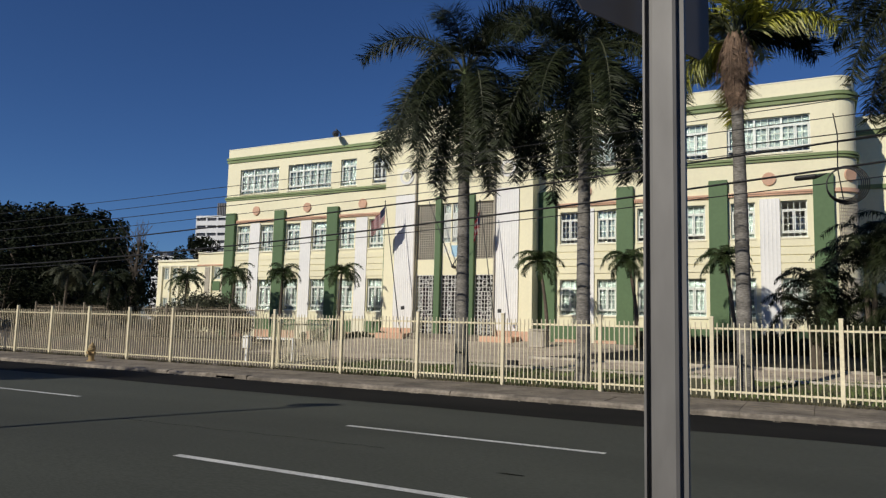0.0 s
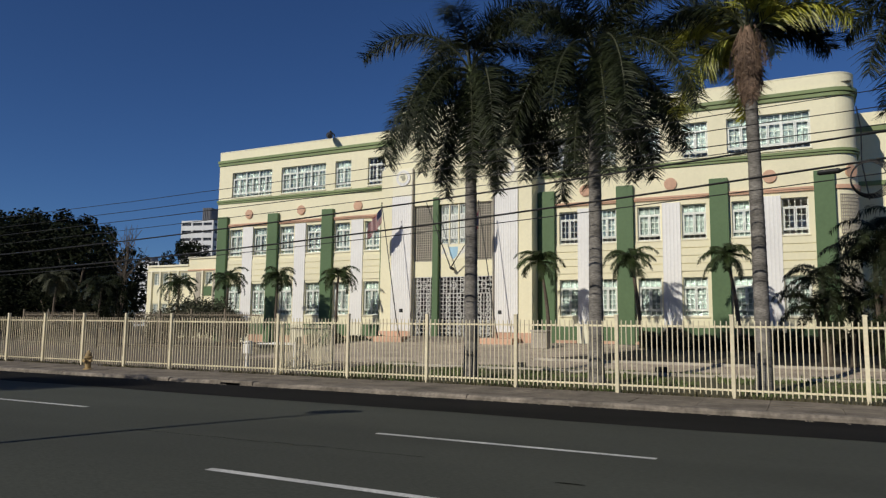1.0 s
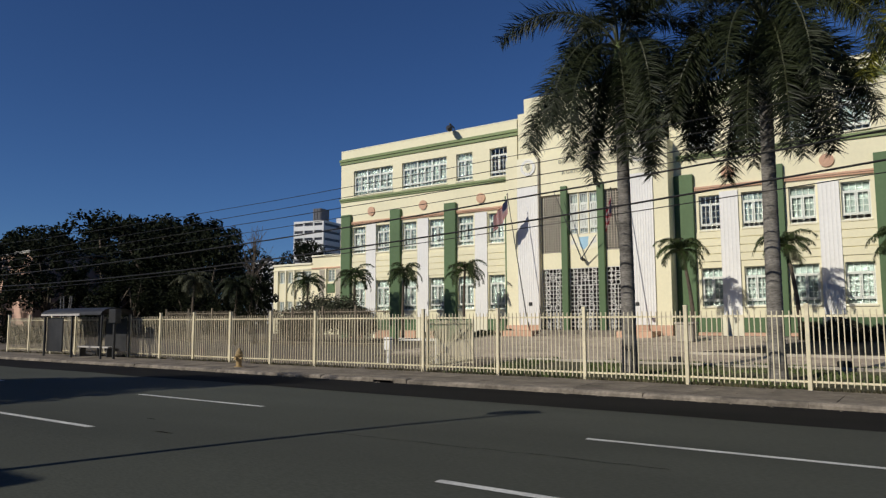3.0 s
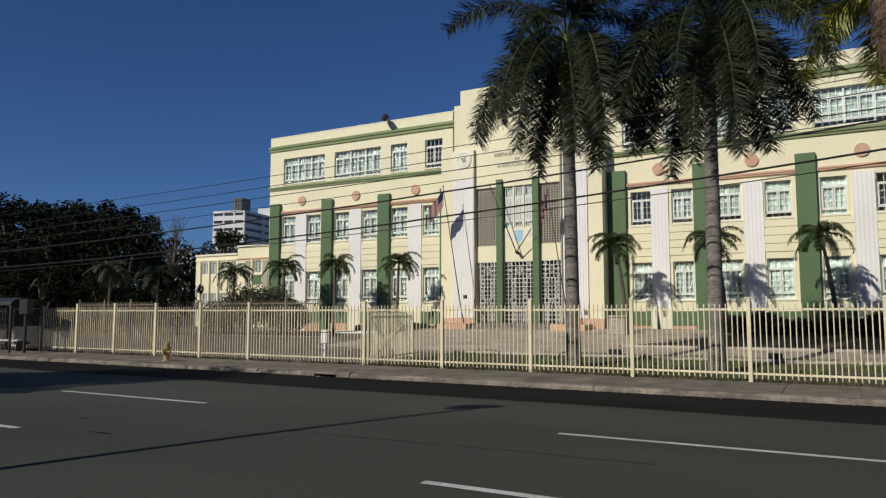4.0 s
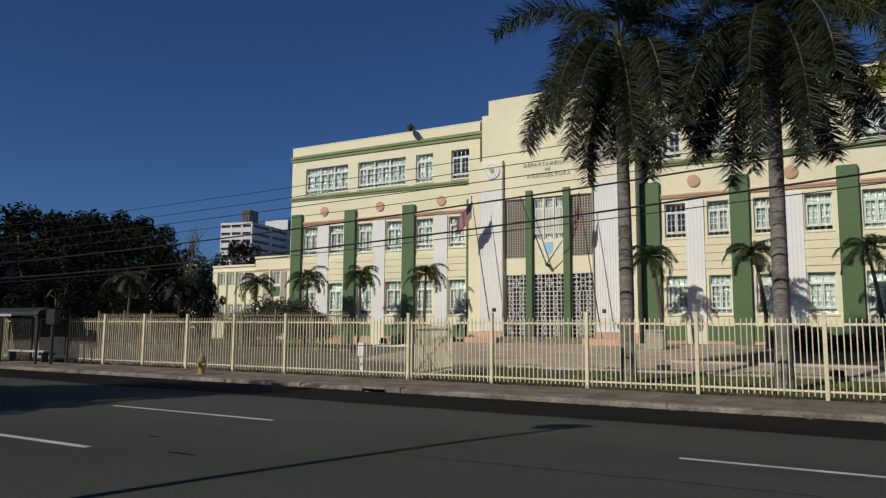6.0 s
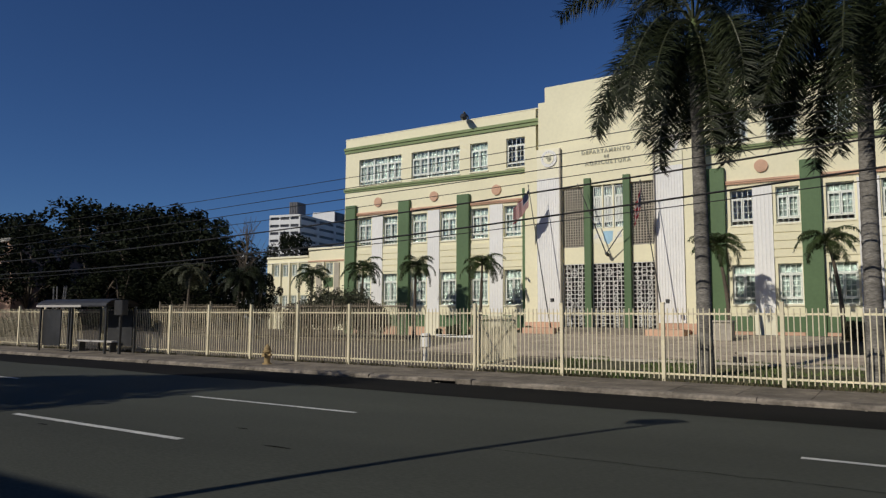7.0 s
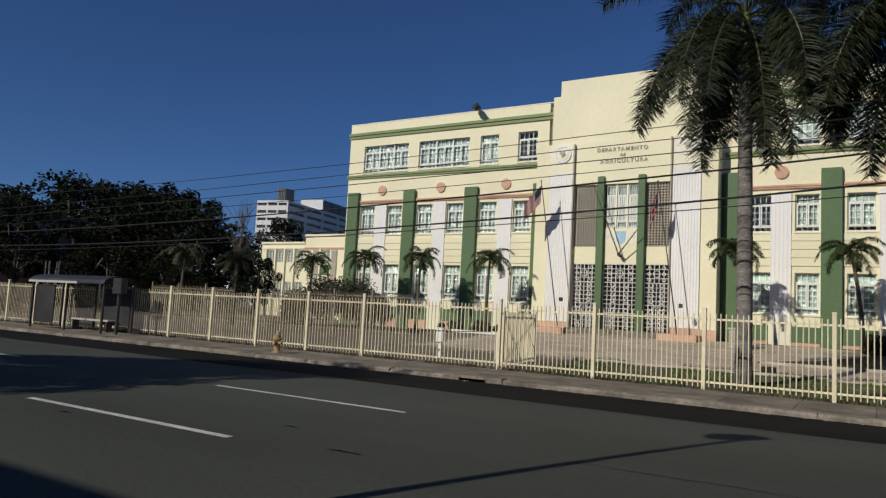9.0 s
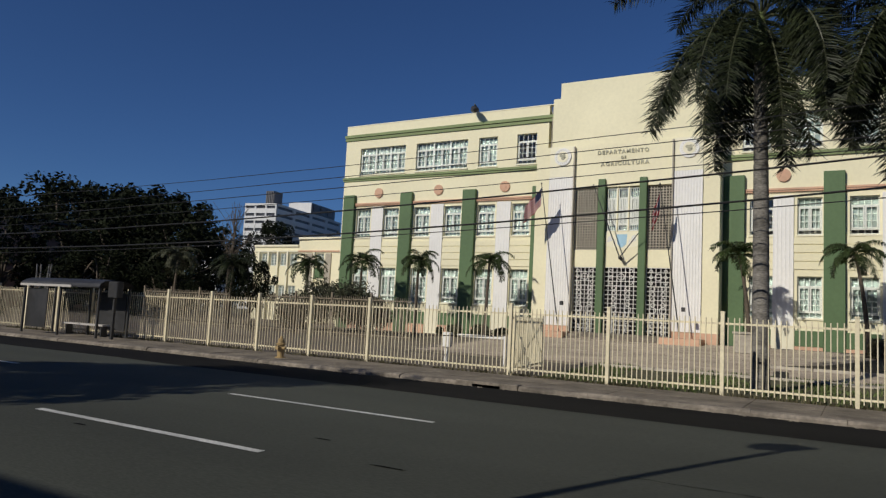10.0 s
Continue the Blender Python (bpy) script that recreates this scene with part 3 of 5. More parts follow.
# entrance tower: wide body, upper body, raised centre
TY = 39.36
bay = (-22.76, -17.24)
g = Geo()
g.wall(-25.2, -14.8, 0.3, 12.0, [(*bay, 1.15, 9.46)], TY, 0.4)
g.box(-25.2, -24.8, TY + 0.402, FRONT + 0.3, 0.3, 12.0)
g.box(-15.2, -14.8, TY + 0.402, FRONT + 0.3, 0.3, 12.0)
g.box(-25.2, -24.3, TY + 0.402, FRONT + 0.3, 11.8, 12.0)
part("tower_wall", g, CREAM, building)
g = Geo()
g.box(-24.3, -15.7, TY + 0.08, 46, 12.0, 14.95)
g.box(-23.86, -16.14, TY + 0.08, 46, 14.95, 15.88, 0.02)
part("tower_top", g, CREAM, building)
for x in (-25.22, -17.1):
    g = Geo()
    g.box(x, x + 2.32, TY - 0.1, TY + 0.3, 0.3, 1.5, 0.02)
    part("plinth", g, SALMON, building, "salmon painted plinth")
for sx in (-1, 1):
    cx = CENTRE + sx * 3.58
    g = Geo()
    g.fluted(cx - 0.76, cx + 0.76, TY - 0.09, TY + 0.01, 1.52, 10.15, 10, 0.022)
    part("fluted_strip", g, WHITE, building, "white fluted wall strip")
    g = Geo()
    g.box(cx - 0.76, cx + 0.76, TY - 0.06, TY + 0.01, 10.16, 11.98)
    part("seal_panel", g, CREAM_PALE, building)
    g = Geo()
    g.disc(cx + 0.05, 11.35, 0.52, TY - 0.12, 0.08, 32, 0)
    g.ring(cx + 0.05, 11.35, 0.50, 0.44, TY - 0.135, 0.02, 32)
    g.disc(cx + 0.05, 11.35, 0.33, TY - 0.14, 0.04, 28, 1)
    for k in range(20):
        a = 2 * math.pi * k / 20
        g.disc(cx + 0.05 + 0.40 * math.cos(a), 11.35 + 0.40 * math.sin(a), 0.022, TY - 0.13, 0.02, 6, 2)
    for dx, dz, r in ((-0.1, 0.08, 0.1), (0.08, 0.1, 0.09), (0.02, -0.08, 0.12), (0.13, -0.05, 0.07)):
        g.disc(cx + 0.05 + dx, 11.35 + dz, r, TY - 0.15, 0.02, 10, 2)
    part("seal", g, [WHITE, CREAM_PALE, LETTERS], building, "round white emblem plaque")
    g = Geo()
    fx = CENTRE + sx * 2.80
    g.box(fx - 0.04, fx + 0.04, TY - 0.2, TY - 0.001, 1.2, 11.9, 0.01)
    part("fin", g, BREEZE, building, "thin brown vertical fin")
for x in (-21.32, -18.98):
    g = Geo()
    g.box(x, x + 0.40, TY - 0.16, TY + 0.3, 1.15, 9.9, 0.015)
    part("pilaster", g, GREEN, building, "green painted pilaster")


def lattice(xa, xb, z0, z1, step, bar, y, rings, mat, label):
    g = Geo()
    nx, nz = max(2, round((xb - xa) / step)), max(2, round((z1 - z0) / step))
    sx, sz = (xb - xa) / nx, (z1 - z0) / nz
    for k in range(nx + 1):
        g.box(xa + k * sx - bar / 2, xa + k * sx + bar / 2, y, y + 0.06, z0, z1)
    for k in range(nz + 1):
        g.box(xa - bar / 2, xb + bar / 2, y + 0.004, y + 0.056, z0 + k * sz - bar / 2, z0 + k * sz + bar / 2)
    for x, z, r in rings:
        g.ring(x, z, r, r - 0.036, y - 0.01, 0.07, 10)
    part("grille", g, mat, building, label)


for xa, xb in ((-22.74, -21.34), (-20.9, -19.0), (-18.56, -17.26)):
    mid, wide = (xa + xb) / 2, xb - xa
    rings = []
    for side in (-1, 1):
        for k in range(9):
            rings.append((mid + side * 0.21 * wide, 1.42 + 0.29 * k, 0.19 if k == 4 else 0.125))
    top_rings = [(mid, 4.37, 0.2)] + [(mid + side * 0.3 * wide, z, 0.1) for side in (-1, 1) for z in (4.04, 4.37, 4.70)]
    lattice(xa, xb, 1.2, 3.85, 0.235, 0.031, TY + 0.12, rings, LATTICE, "white painted metal lattice screen")
    lattice(xa, xb, 3.87, 4.88, 0.25, 0.036, TY + 0.12, top_rings, LATTICE, "white painted metal lattice screen")
    g = Geo()
    g.box(xa, xb, TY + 0.11, TY + 0.3, 4.9, 5.88)
    part("spandrel", g, CREAM, building)
for xa, xb in ((-22.74, -21.34), (-18.56, -17.26)):
    lattice(xa, xb, 5.92, 9.42, 0.155, 0.05, TY + 0.12, [], BREEZE, "brown breeze block screen")
for k in range(3):
    a = -20.88 + k * 0.64
    window(a + 0.03, a + 0.58, 6.95, 9.4, TY + 0.02, 1, True, False)
g = Geo()
g.box(-20.9, -19.0, TY + 0.11, TY + 0.3, 5.88, 6.93)
for x in (-20.29, -19.65):
    g.box(x, x + 0.07, TY + 0.08, TY + 0.3, 6.93, 9.45)
part("spandrel", g, CREAM, building)
g = Geo()
g.face([(-20.86, TY + 0.10, 6.9), (-20.86, TY + 0.10, 6.1), (-20.2, TY + 0.10, 5.95), (-19.7, TY + 0.10, 5.95), (-19.04, TY + 0.10, 6.1), (-19.04, TY + 0.10, 6.9)][::-1], 0)
g.face([(-20.25, TY + 0.095, 6.75), (-20.2, TY + 0.095, 6.2), (-19.95, TY + 0.095, 5.98), (-19.7, TY + 0.095, 6.2), (-19.65, TY + 0.095, 6.75)], 1)
for x0, x1, z0, z1 in ((-20.8, -20.5, 6.3, 6.7), (-20.45, -20.3, 6.2, 6.5), (-19.45, -19.15, 6.3, 6.75), (-19.6, -19.45, 6.15, 6.5)):
    g.face([(x0, TY + 0.096, z0), (x1, TY + 0.096, z0 + 0.08), (x1 - 0.05, TY + 0.096, z1), (x0 + 0.05, TY + 0.096, z1 - 0.1)], 2)
part("emblem_panel", g, [CREAM_PALE, PALE_BLUE, LATTICE], building, "faded pale blue painted emblem panel")
# near-black sheets close behind the screens, their colour standing for lobby shade
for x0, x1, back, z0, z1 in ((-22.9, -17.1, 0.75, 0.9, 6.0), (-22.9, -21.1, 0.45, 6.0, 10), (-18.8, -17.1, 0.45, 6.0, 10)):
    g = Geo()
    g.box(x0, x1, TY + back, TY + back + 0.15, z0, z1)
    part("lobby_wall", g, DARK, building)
for words, size, cx, z in (("DEPARTAMENTO", 0.30, -20.0, 11.36), ("DE", 0.2, -19.95, 11.05), ("AGRICULTURA", 0.32, -19.88, 10.68)):
    cu = bpy.data.curves.new("lettering", "FONT")
    cu.body, cu.size, cu.extrude, cu.align_x = words, size, 0.02, "CENTER"
    cu.offset = 0.008
    cu.space_character = 1.36
    cu.materials.append(LETTERS)
    ob = new("lettering", cu)
    ob.matrix_basis = pose(cx, TY - 0.03, z, 90, 0, 0)
    ob.parent = building
    tagged(ob, label="raised metal letters on the cream wall")
# entrance steps and planter blocks
for k in range(3):
    g = Geo()
    g.box(-22.9, -17.1, 38.05 + 0.4 * k, TY + 0.3, 0.3, 0.86 + 0.12 * (k + 1), 0.015)
    part("step", g, KERB, building)
for x in (-24.6, -17.4):
    g = Geo()
    g.box(x, x + 2.0, 37.7, TY - 0.11, 0.3, 1.18, 0.03)
    part("planter", g, SALMON, building, "low salmon painted planter block")
# roof flood lamp and conduits
lamp = thing("floodlight", "dark floodlight on a bracket over the parapet", "lamp", (-30.05, FRONT, 14.85))
g = Geo()
g.tube([(0, 0.1, 0), (0, 0.05, 0.45), (0, -0.5, 0.62)], 0.045, 8)
part("bracket", g, IRON, lamp)
g = Geo()
g.tube([(-0.15, -0.35, 0.38), (0.05, -0.6, 0.25), (0.35, -0.95, 0.05)], [0.12, 0.24, 0.16], 12)
part("lamp_head", g, IRON, lamp)
for x, h in ((-24.75, 2.6), (-24.45, 3.0)):
    pipe = thing("conduit", "thin painted conduit up the wall", "pipe", (x, FRONT - 0.12, 0), group="conduits by the tower")
    g = Geo()
    g.tube([(0, 0, 12.02), (0, 0, 12.02 + h), (0, 0.1, 12.2 + h), (0, 0.3, 12.25 + h)], 0.03, 6)
    part("pipe", g, BREEZE, pipe)

# ---- annexe and distance ----
annexe = thing("annexe", "low two-storey cream annexe with pilaster strips", "building")
AY = 47.6
for xa, xb, top, xs in ((-56.3, -51.0, 7.2, (-55.45, -54.30, -53.15, -52.0)), (-51.0, -40.8, 7.85, (-48.95, -45.5, -44.0, -42.5))):
    g = Geo()
    holes = [(x, x + 0.85, z0, z1) for x in xs for z0, z1 in ((5.38, 6.5), (2.5, 3.65))]
    g.wall(xa, xb, 0.2, top, holes, AY, 0.3)
    g.box(xa, xb, AY + 0.31, AY + 9, top - 0.5, top - 0.3)
    g.box(xa, xa + 0.3, AY + 0.31, AY + 9, 0.2, top)
    g.box(xa + 0.3, xb, AY + 3.5, AY + 3.7, 0.2, top - 0.5)
    part("wall", g, CREAM, annexe)
    g = Geo()
    g.band([(xa, AY), (xb, AY)], top - 0.12, top + 0.05, -0.3, 0.12)
    part("coping", g, CREAM_PALE, annexe)
    g = Geo()
    g.band([(xa, AY), (xb, AY)], 6.62, 6.74, -0.01, 0.10)
    part("moulding", g, CREAM_PALE if xa < -55 else SALMON, annexe)
    for x in xs:
        g = Geo()
        g.box(x - 0.26, x - 0.08, AY - 0.18, AY + 0.02, 0.2, 6.6)
        part("pilaster", g, CREAM_PALE, annexe)
        for z0, z1 in ((5.38, 6.5), (2.5, 3.65)):
            g = Geo()
            for a, b, c, d in ((x, x + 0.07, z0, z1), (x + 0.78, x + 0.85, z0, z1), (x + 0.07, x + 0.78, z0, z0 + 0.07), (x + 0.07, x + 0.78, z1 - 0.07, z1), (x + 0.39, x + 0.46, z0, z1)):
                g.box(a, b, AY + 0.08, AY + 0.16, c, d)
            for q in (1, 2, 3):
                g.box(x + 0.07, x + 0.78, AY + 0.1, AY + 0.14, z0 + (z1 - z0) * q / 4 - 0.015, z0 + (z1 - z0) * q / 4 + 0.015)
            wdw = part("window", g, FRAME, annexe)
            g = Geo()
            g.box(x + 0.02, x + 0.83, AY + 0.2, AY + 0.22, z0, z1)
            part("blind", g, BLIND, wdw)
for x in (-49.98, -47.9):
    g = Geo()
    g.box(x, x + 0.62, AY - 0.08, AY + 0.02, 2.4, 6.5)
    for k in range(26):
        g.box(x + 0.03, x + 0.59, AY - 0.11, AY - 0.081, 2.45 + 0.155 * k, 2.55 + 0.155 * k)
    part("block_panel", g, BREEZE, annexe, "brown block panel")
g = Geo()
g.box(-49.0, -48.05, AY - 0.06, AY + 0.02, 4.35, 5.2, 0.01)
part("window_apron", g, GREEN, annexe, "green painted panel")


def office_block(name, label, at, turn, wx, wy, h, floors, bays, roof_box, mat):
    """A far block: two faces with rows of recessed window bands and a roof house."""
    ob = thing(name, label, "building", at, turn)
    fh = h / floors
    for face, length in (("front", wx), ("side", wy)):
        n = bays if face == "front" else bays + 1
        bw = length / n
        holes = [(k * bw + bw * 0.07, (k + 1) * bw - bw * 0.07, f * fh + fh * 0.32, f * fh + fh * 0.70) for k in range(n) for f in range(floors)]
        g = Geo()
        g.wall(0, length, 0, h, holes, 0, 0.8)
        me = g.mesh("wall", mat)
        q = Geo()
        for a, b, c, d in holes:
            q.face([(a, 0.7, c), (b, 0.7, c), (b, 0.7, d), (a, 0.7, d)])
        mg = q.mesh("window_band", OFFICE_GLASS)
        if face == "side":
            for m in (me, mg):
                m.transform(Matrix.Translation((wx, 0, 0)) @ Matrix.Rotation(radians(90), 4, "Z"))
        else:
            me.transform(Matrix.Translation((0, -0.01, 0)))
        part("wall", me, None, ob)
        tagged(part("window_band", mg, None, ob), kind="stuff")
    g = Geo()
    g.box(0.8, wx - 0.8, 0.8, wy - 0.8, h - 0.9, h - 0.4)
    roof = part("roof", g, mat, ob)
    for x0, x1, y0, y1, z, louvred in roof_box:
        g = Geo()
        g.box(x0, x1, y0, y1, h - 0.4, h + z)
        if louvred:
            for k in range(5):
                u = x0 + (x1 - x0) * (k + 0.15) / 5
                g.box(u, u + (x1 - x0) * 0.1, y0 - 0.4, y0 - 0.02, h, h + z)
        part("plant_room", g, LOUVRE if louvred else mat, roof)
        if not louvred:
            g = Geo()
            g.box(x1 + 0.02, x1 + 0.4, y0 + 0.5, y1 - 0.5, h + 0.6, h + z - 0.3)
            for k in range(3):
                v = y0 + 1.6 + (y1 - y0 - 3) * k / 3
                g.box(x1 + 0.4, x1 + 0.7, v, v + (y1 - y0) * 0.18, h + 1.6, h + z - 1.2, m=1)
            part("vent_panel", g, [OFFICE_GLASS, LOUVRE], roof)
    return ob


office_block("office_tower", "white office tower with dark window bands, far behind", (-258.5, 238, 0), 12, 17.0, 66, 49.5, 14, 3, [(8.5, 13, 4, 11, 6.5, True), (3, 16, 34, 60, 6.0, False)], OFFICE)
office_block("office_block", "low white block far behind the annexe", (-222, 268, 0), 12, 60, 20, 40, 11, 8, [(8, 20, 4, 14, 5.0, False)], OFFICE)
office_block("far_block", "small white block on the far skyline", (-362, 300, 0), 12, 16, 20, 39, 12, 2, [(3, 8, 4, 10, 3.0, True)], OFFICE)
rear = thing("rear_wing", "cream rear wing with rounded corner behind the building", "building")
g = Geo()
line = [(2.06, 45.6), (5.6, 45.6)] + [(5.6 + 1.1 * math.sin(a), 46.7 - 1.1 * math.cos(a)) for a in (k * math.pi / 2 / 8 for k in range(9))] + [(6.7, 56)]
g.band(line, -0.3, 14.1, -0.4, 0.0)
part("wall", g, CREAM, rear)
for z0, z1 in ((13.0, 13.3), (9.9, 10.15)):
    g = Geo()
    g.band(line, z0, z1, 0.0, 0.12)
    part("cornice", g, GREEN_PALE, rear, "pale green moulding band")
g = Geo()
g.box(2.1, 5.6, 46.1, 56, 13.6, 13.8)
part("roof", g, ROOF, rear)
kiosk = thing("pink_house", "small pale pink rendered house beyond the trees", "house")
g = Geo()
g.wall(-100, -77.6, -0.3, 8.8, [(-96, -94, 1.0, 3.0), (-90, -88, 1.0, 3.0), (-84, -82, 1.0, 3.0), (-84, -82, 5.0, 6.8), (-90, -88, 5.0, 6.8)], 35, 0.3)
g.box(-77.9, -77.6, 35.31, 45, -0.3, 8.8)
part("wall", g, PINK, kiosk)
g = Geo()
g.box(-100.3, -77.3, 34.7, 45.3, 8.8, 9.1)
part("roof", g, ROOF, kiosk)

# ---- street fence ----
picket = Geo()
picket.box(-0.014, 0.014, -0.014, 0.014, 0.09, 2.03, 0.006)
picket = picket.mesh("picket", FENCE)
post = Geo()
post.box(-0.05, 0.05, -0.05, 0.05, -0.05, 2.16, 0.006)
post.box(-0.06, 0.06, -0.06, 0.06, 2.16, 2.20, 0.012)
post = post.mesh("post", FENCE)
tan_picket, tan_post = picket.copy(), post.copy()
for me in (tan_picket, tan_post):
    me.materials[0] = FENCE_TAN
darker_picket = picket.copy()
darker_picket.materials[0] = FENCE_DARKER
RAILS = {}


# old picks the dark tan copies of post, rail and picket
def fence_panel(x0, x1, y, z, name="fence_panel", label="cream painted steel picket fence panel", group="street fence", turn=0.0, stretch=1.0, end=False, old=False):
    ob = thing(name, label, "fence", (x0, y, z), turn, group)
    ob.scale = (1, 1, stretch)
    w = round(x1 - x0, 2)
    if w not in RAILS:
        RAILS[w] = []
        for zr in (0.22, 1.88):
            g = Geo()
            g.box(0.05, w - 0.05, 0.0145, 0.034, zr - 0.027, zr + 0.027, 0.003)
            RAILS[w].append((g.mesh("rail", FENCE), g.mesh("rail", FENCE_TAN)))
    for r in RAILS[w]:
        part("rail", r[old], None, ob)
    part("post", tan_post if old else post, None, ob)
    if end:
        part("post", post, None, ob, at=(w, 0, 0))
    n = round(w / 0.139)
    for k in range(1, n):
        p = part("picket", tan_picket if old else picket, None, ob, at=(w * k / n, 0, random.uniform(-0.012, 0.012)))
        p.rotation_euler = (0, radians(random.uniform(-0.35, 0.35)), 0)
    return ob


FY = 20.44
for k in range(10):
    fence_panel(-17.71 + 3.05 * k, -14.66 + 3.05 * k, FY, 0.02)
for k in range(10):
    panel = fence_panel(-49.05 + 2.6 * k, -46.45 + 2.6 * k, FY, 0.02, label="cream steel picket fence panel with darker pickets")
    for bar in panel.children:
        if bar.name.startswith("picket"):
            bar.data = darker_picket
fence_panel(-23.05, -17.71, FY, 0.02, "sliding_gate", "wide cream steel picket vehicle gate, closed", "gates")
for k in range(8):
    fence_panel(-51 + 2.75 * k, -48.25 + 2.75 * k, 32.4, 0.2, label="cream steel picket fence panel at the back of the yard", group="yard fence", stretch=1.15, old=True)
leaf = fence_panel(-17.72, -13.42, 20.72, 0.03, "gate_leaf", "open cream steel gate leaf swung into the yard", "gates", 101, 0.88, True)
g = Geo()
g.tube([(0.06, 0.055, 0.25), (4.24, 0.055, 1.86)], 0.022, 6)
part("brace", g, FENCE, leaf)


# ---- palms ----
def frond(g, base, azimuth, rise, length, droop, pairs, leaflet, width, rng, m=0, hang=0.5, stem=0.03, bend=1.35, plume=0.5, stem_m=None):
    """One feather leaf: a bending rachis and rows of hanging leaflets."""
    out = Vector((math.cos(azimuth), math.sin(azimuth), 0))
    side = Vector((-out.y, out.x, 0))
    p, pts, ways = Vector(base), [], []
    steps = 14
    for k in range(steps + 1):
        s = k / steps
        a = rise - droop * s ** bend
        d = out * math.cos(a) + Vector((0, 0, 1)) * math.sin(a)
        pts.append(p.copy())
        ways.append(d)
        p = p + d * (length / steps)
    g.tube(pts, [stem * (1 - 0.85 * k / steps) + 0.004 for k in range(steps + 1)], 4, m if stem_m is None else stem_m, False)
    for k in range(pairs):
        s = 0.12 + 0.88 * (k + rng.random() * 0.6) / pairs
        i = min(int(s * steps), steps - 1)
        q = pts[i].lerp(pts[i + 1], s * steps - i)
        d = ways[i]
        up = side.cross(d)
        size = leaflet * (0.55 + 0.9 * math.sin(math.pi * min(1, s * 0.85 + 0.12))) * rng.uniform(0.6, 1.15)
        for sgn in (-1, 1):
            phi = rng.uniform(-plume * 0.6, plume)
            w = (side * sgn * math.cos(phi) + up * math.sin(phi) + d * rng.uniform(0.4, 0.95)).normalized()
            mid = q + w * size * 0.5
            tip = mid + (w + Vector((0, 0, -hang * rng.uniform(0.3, 2.2)))).normalized() * size * 0.55
            e = d * width * 0.5
            n = len(g.v)
            g.v += [tuple(q - e * 0.5), tuple(q + e * 0.5), tuple(mid + e), tuple(mid - e), tuple(tip)]
            g.f += [(n, n + 1, n + 2, n + 3), (n + 3, n + 2, n + 4)]
            g.m += [m, m]


def palm_trunk(g, height, r0, r1, lean, sides=14, rings=True, bulge=0.12):
    pts, radii = [], []
    n = max(10, int(height / 0.11)) if rings else 12
    for k in range(n + 1):
        s = k / n
        pts.append((lean[0] * s * s, lean[1] * s * s, height * s - 0.1 * (k == 0)))
        r = r0 + (r1 - r0) * s + bulge * r0 * math.sin(math.pi * min(1, s * 1.2)) + 0.3 * r0 * math.exp(-s * 14)
        radii.append(r * (1 - 0.035 * (k % 2)) * random.uniform(0.985, 1.015) if rings else r)
    g.tube(pts, radii, sides)
    return Vector(pts[-1])


def royal_palm(x, y, z, height, label, seed, fronds=34, length=5.2, young=False, lean=(0, 0), shaft=1.5, r=0.25, low=-25, open_part=0.2):
    rng = random.Random(seed)
    ob = thing("royal_palm", label, "palm tree", (x, y, z), group="royal palms behind the fence")
    g = Geo()
    top = palm_trunk(g, height, r, r * 0.8, lean, bulge=0.06)
    part("trunk", g, BARK, ob, smooth=True)
    g = Geo()
    g.tube([top + Vector((0, 0, q)) for q in (-0.05, 0.15, 0.5, 0.9, shaft)], [0.19, 0.25, 0.24, 0.18, 0.11], 12)
    part("crownshaft", g, PALM_DEAD if young else CROWNSHAFT, ob, smooth=True)
    g = Geo()
    upper = max(3, int(fronds * open_part))
    for k in range(fronds):
        az = k * 2.39996 + rng.uniform(-0.25, 0.25)
        if k < upper:
            # arching upper leaves
            s = k / upper
            rise = radians(84 - 48 * s + rng.uniform(-6, 6))
            droop, bend, far = rise + radians(rng.uniform(48, 70)), rng.uniform(0.8, 1.1), length * rng.uniform(0.78, 0.95)
        else:
            # lower leaves that bend over and hang
            s = (k - upper) / (fronds - upper)
            rise = radians(38 + (low - 38) * s - 30 * max(0, s - 0.6) / 0.4 + rng.uniform(-8, 8))
            droop, bend, far = rise + radians(rng.uniform(80, 92)), rng.uniform(0.36, 0.66), length * rng.uniform(0.85, 1.02) * (1 - 0.15 * s)
        if young and k > 6 and math.sin(az) < -0.25:
            continue
        frond(g, top + Vector((0.1 * math.cos(az), 0.1 * math.sin(az), shaft * (1.0 - 0.3 * k / fronds))), az, rise, far, droop, 250, 0.64, 0.035, rng, 1 if young and k % 4 else 0, 0.25, 0.045, bend, 1.7, 2)
    part("crown", g, [PALM_LEAF, PALM_YOUNG, PALM_STEM], ob)
    if young:
        g = Geo()
        for k in range(90):
            az, up = rng.uniform(0, 6.3), rng.uniform(0, 1) ** 0.6
            frond(g, top + Vector((0.2 * math.cos(az), 0.2 * math.sin(az), -0.4 + 1.9 * up)), az, radians(rng.uniform(-89, -82) + 24 * up * rng.random()), rng.uniform(0.5, 0.9) + 0.7 * up, radians(25), 18, 0.24, 0.03, rng, 0, 0.9, 0.025)
        part("dead_leaf_skirt", g, PALM_DEAD, ob, "brown hanging dead leaves")
    return ob


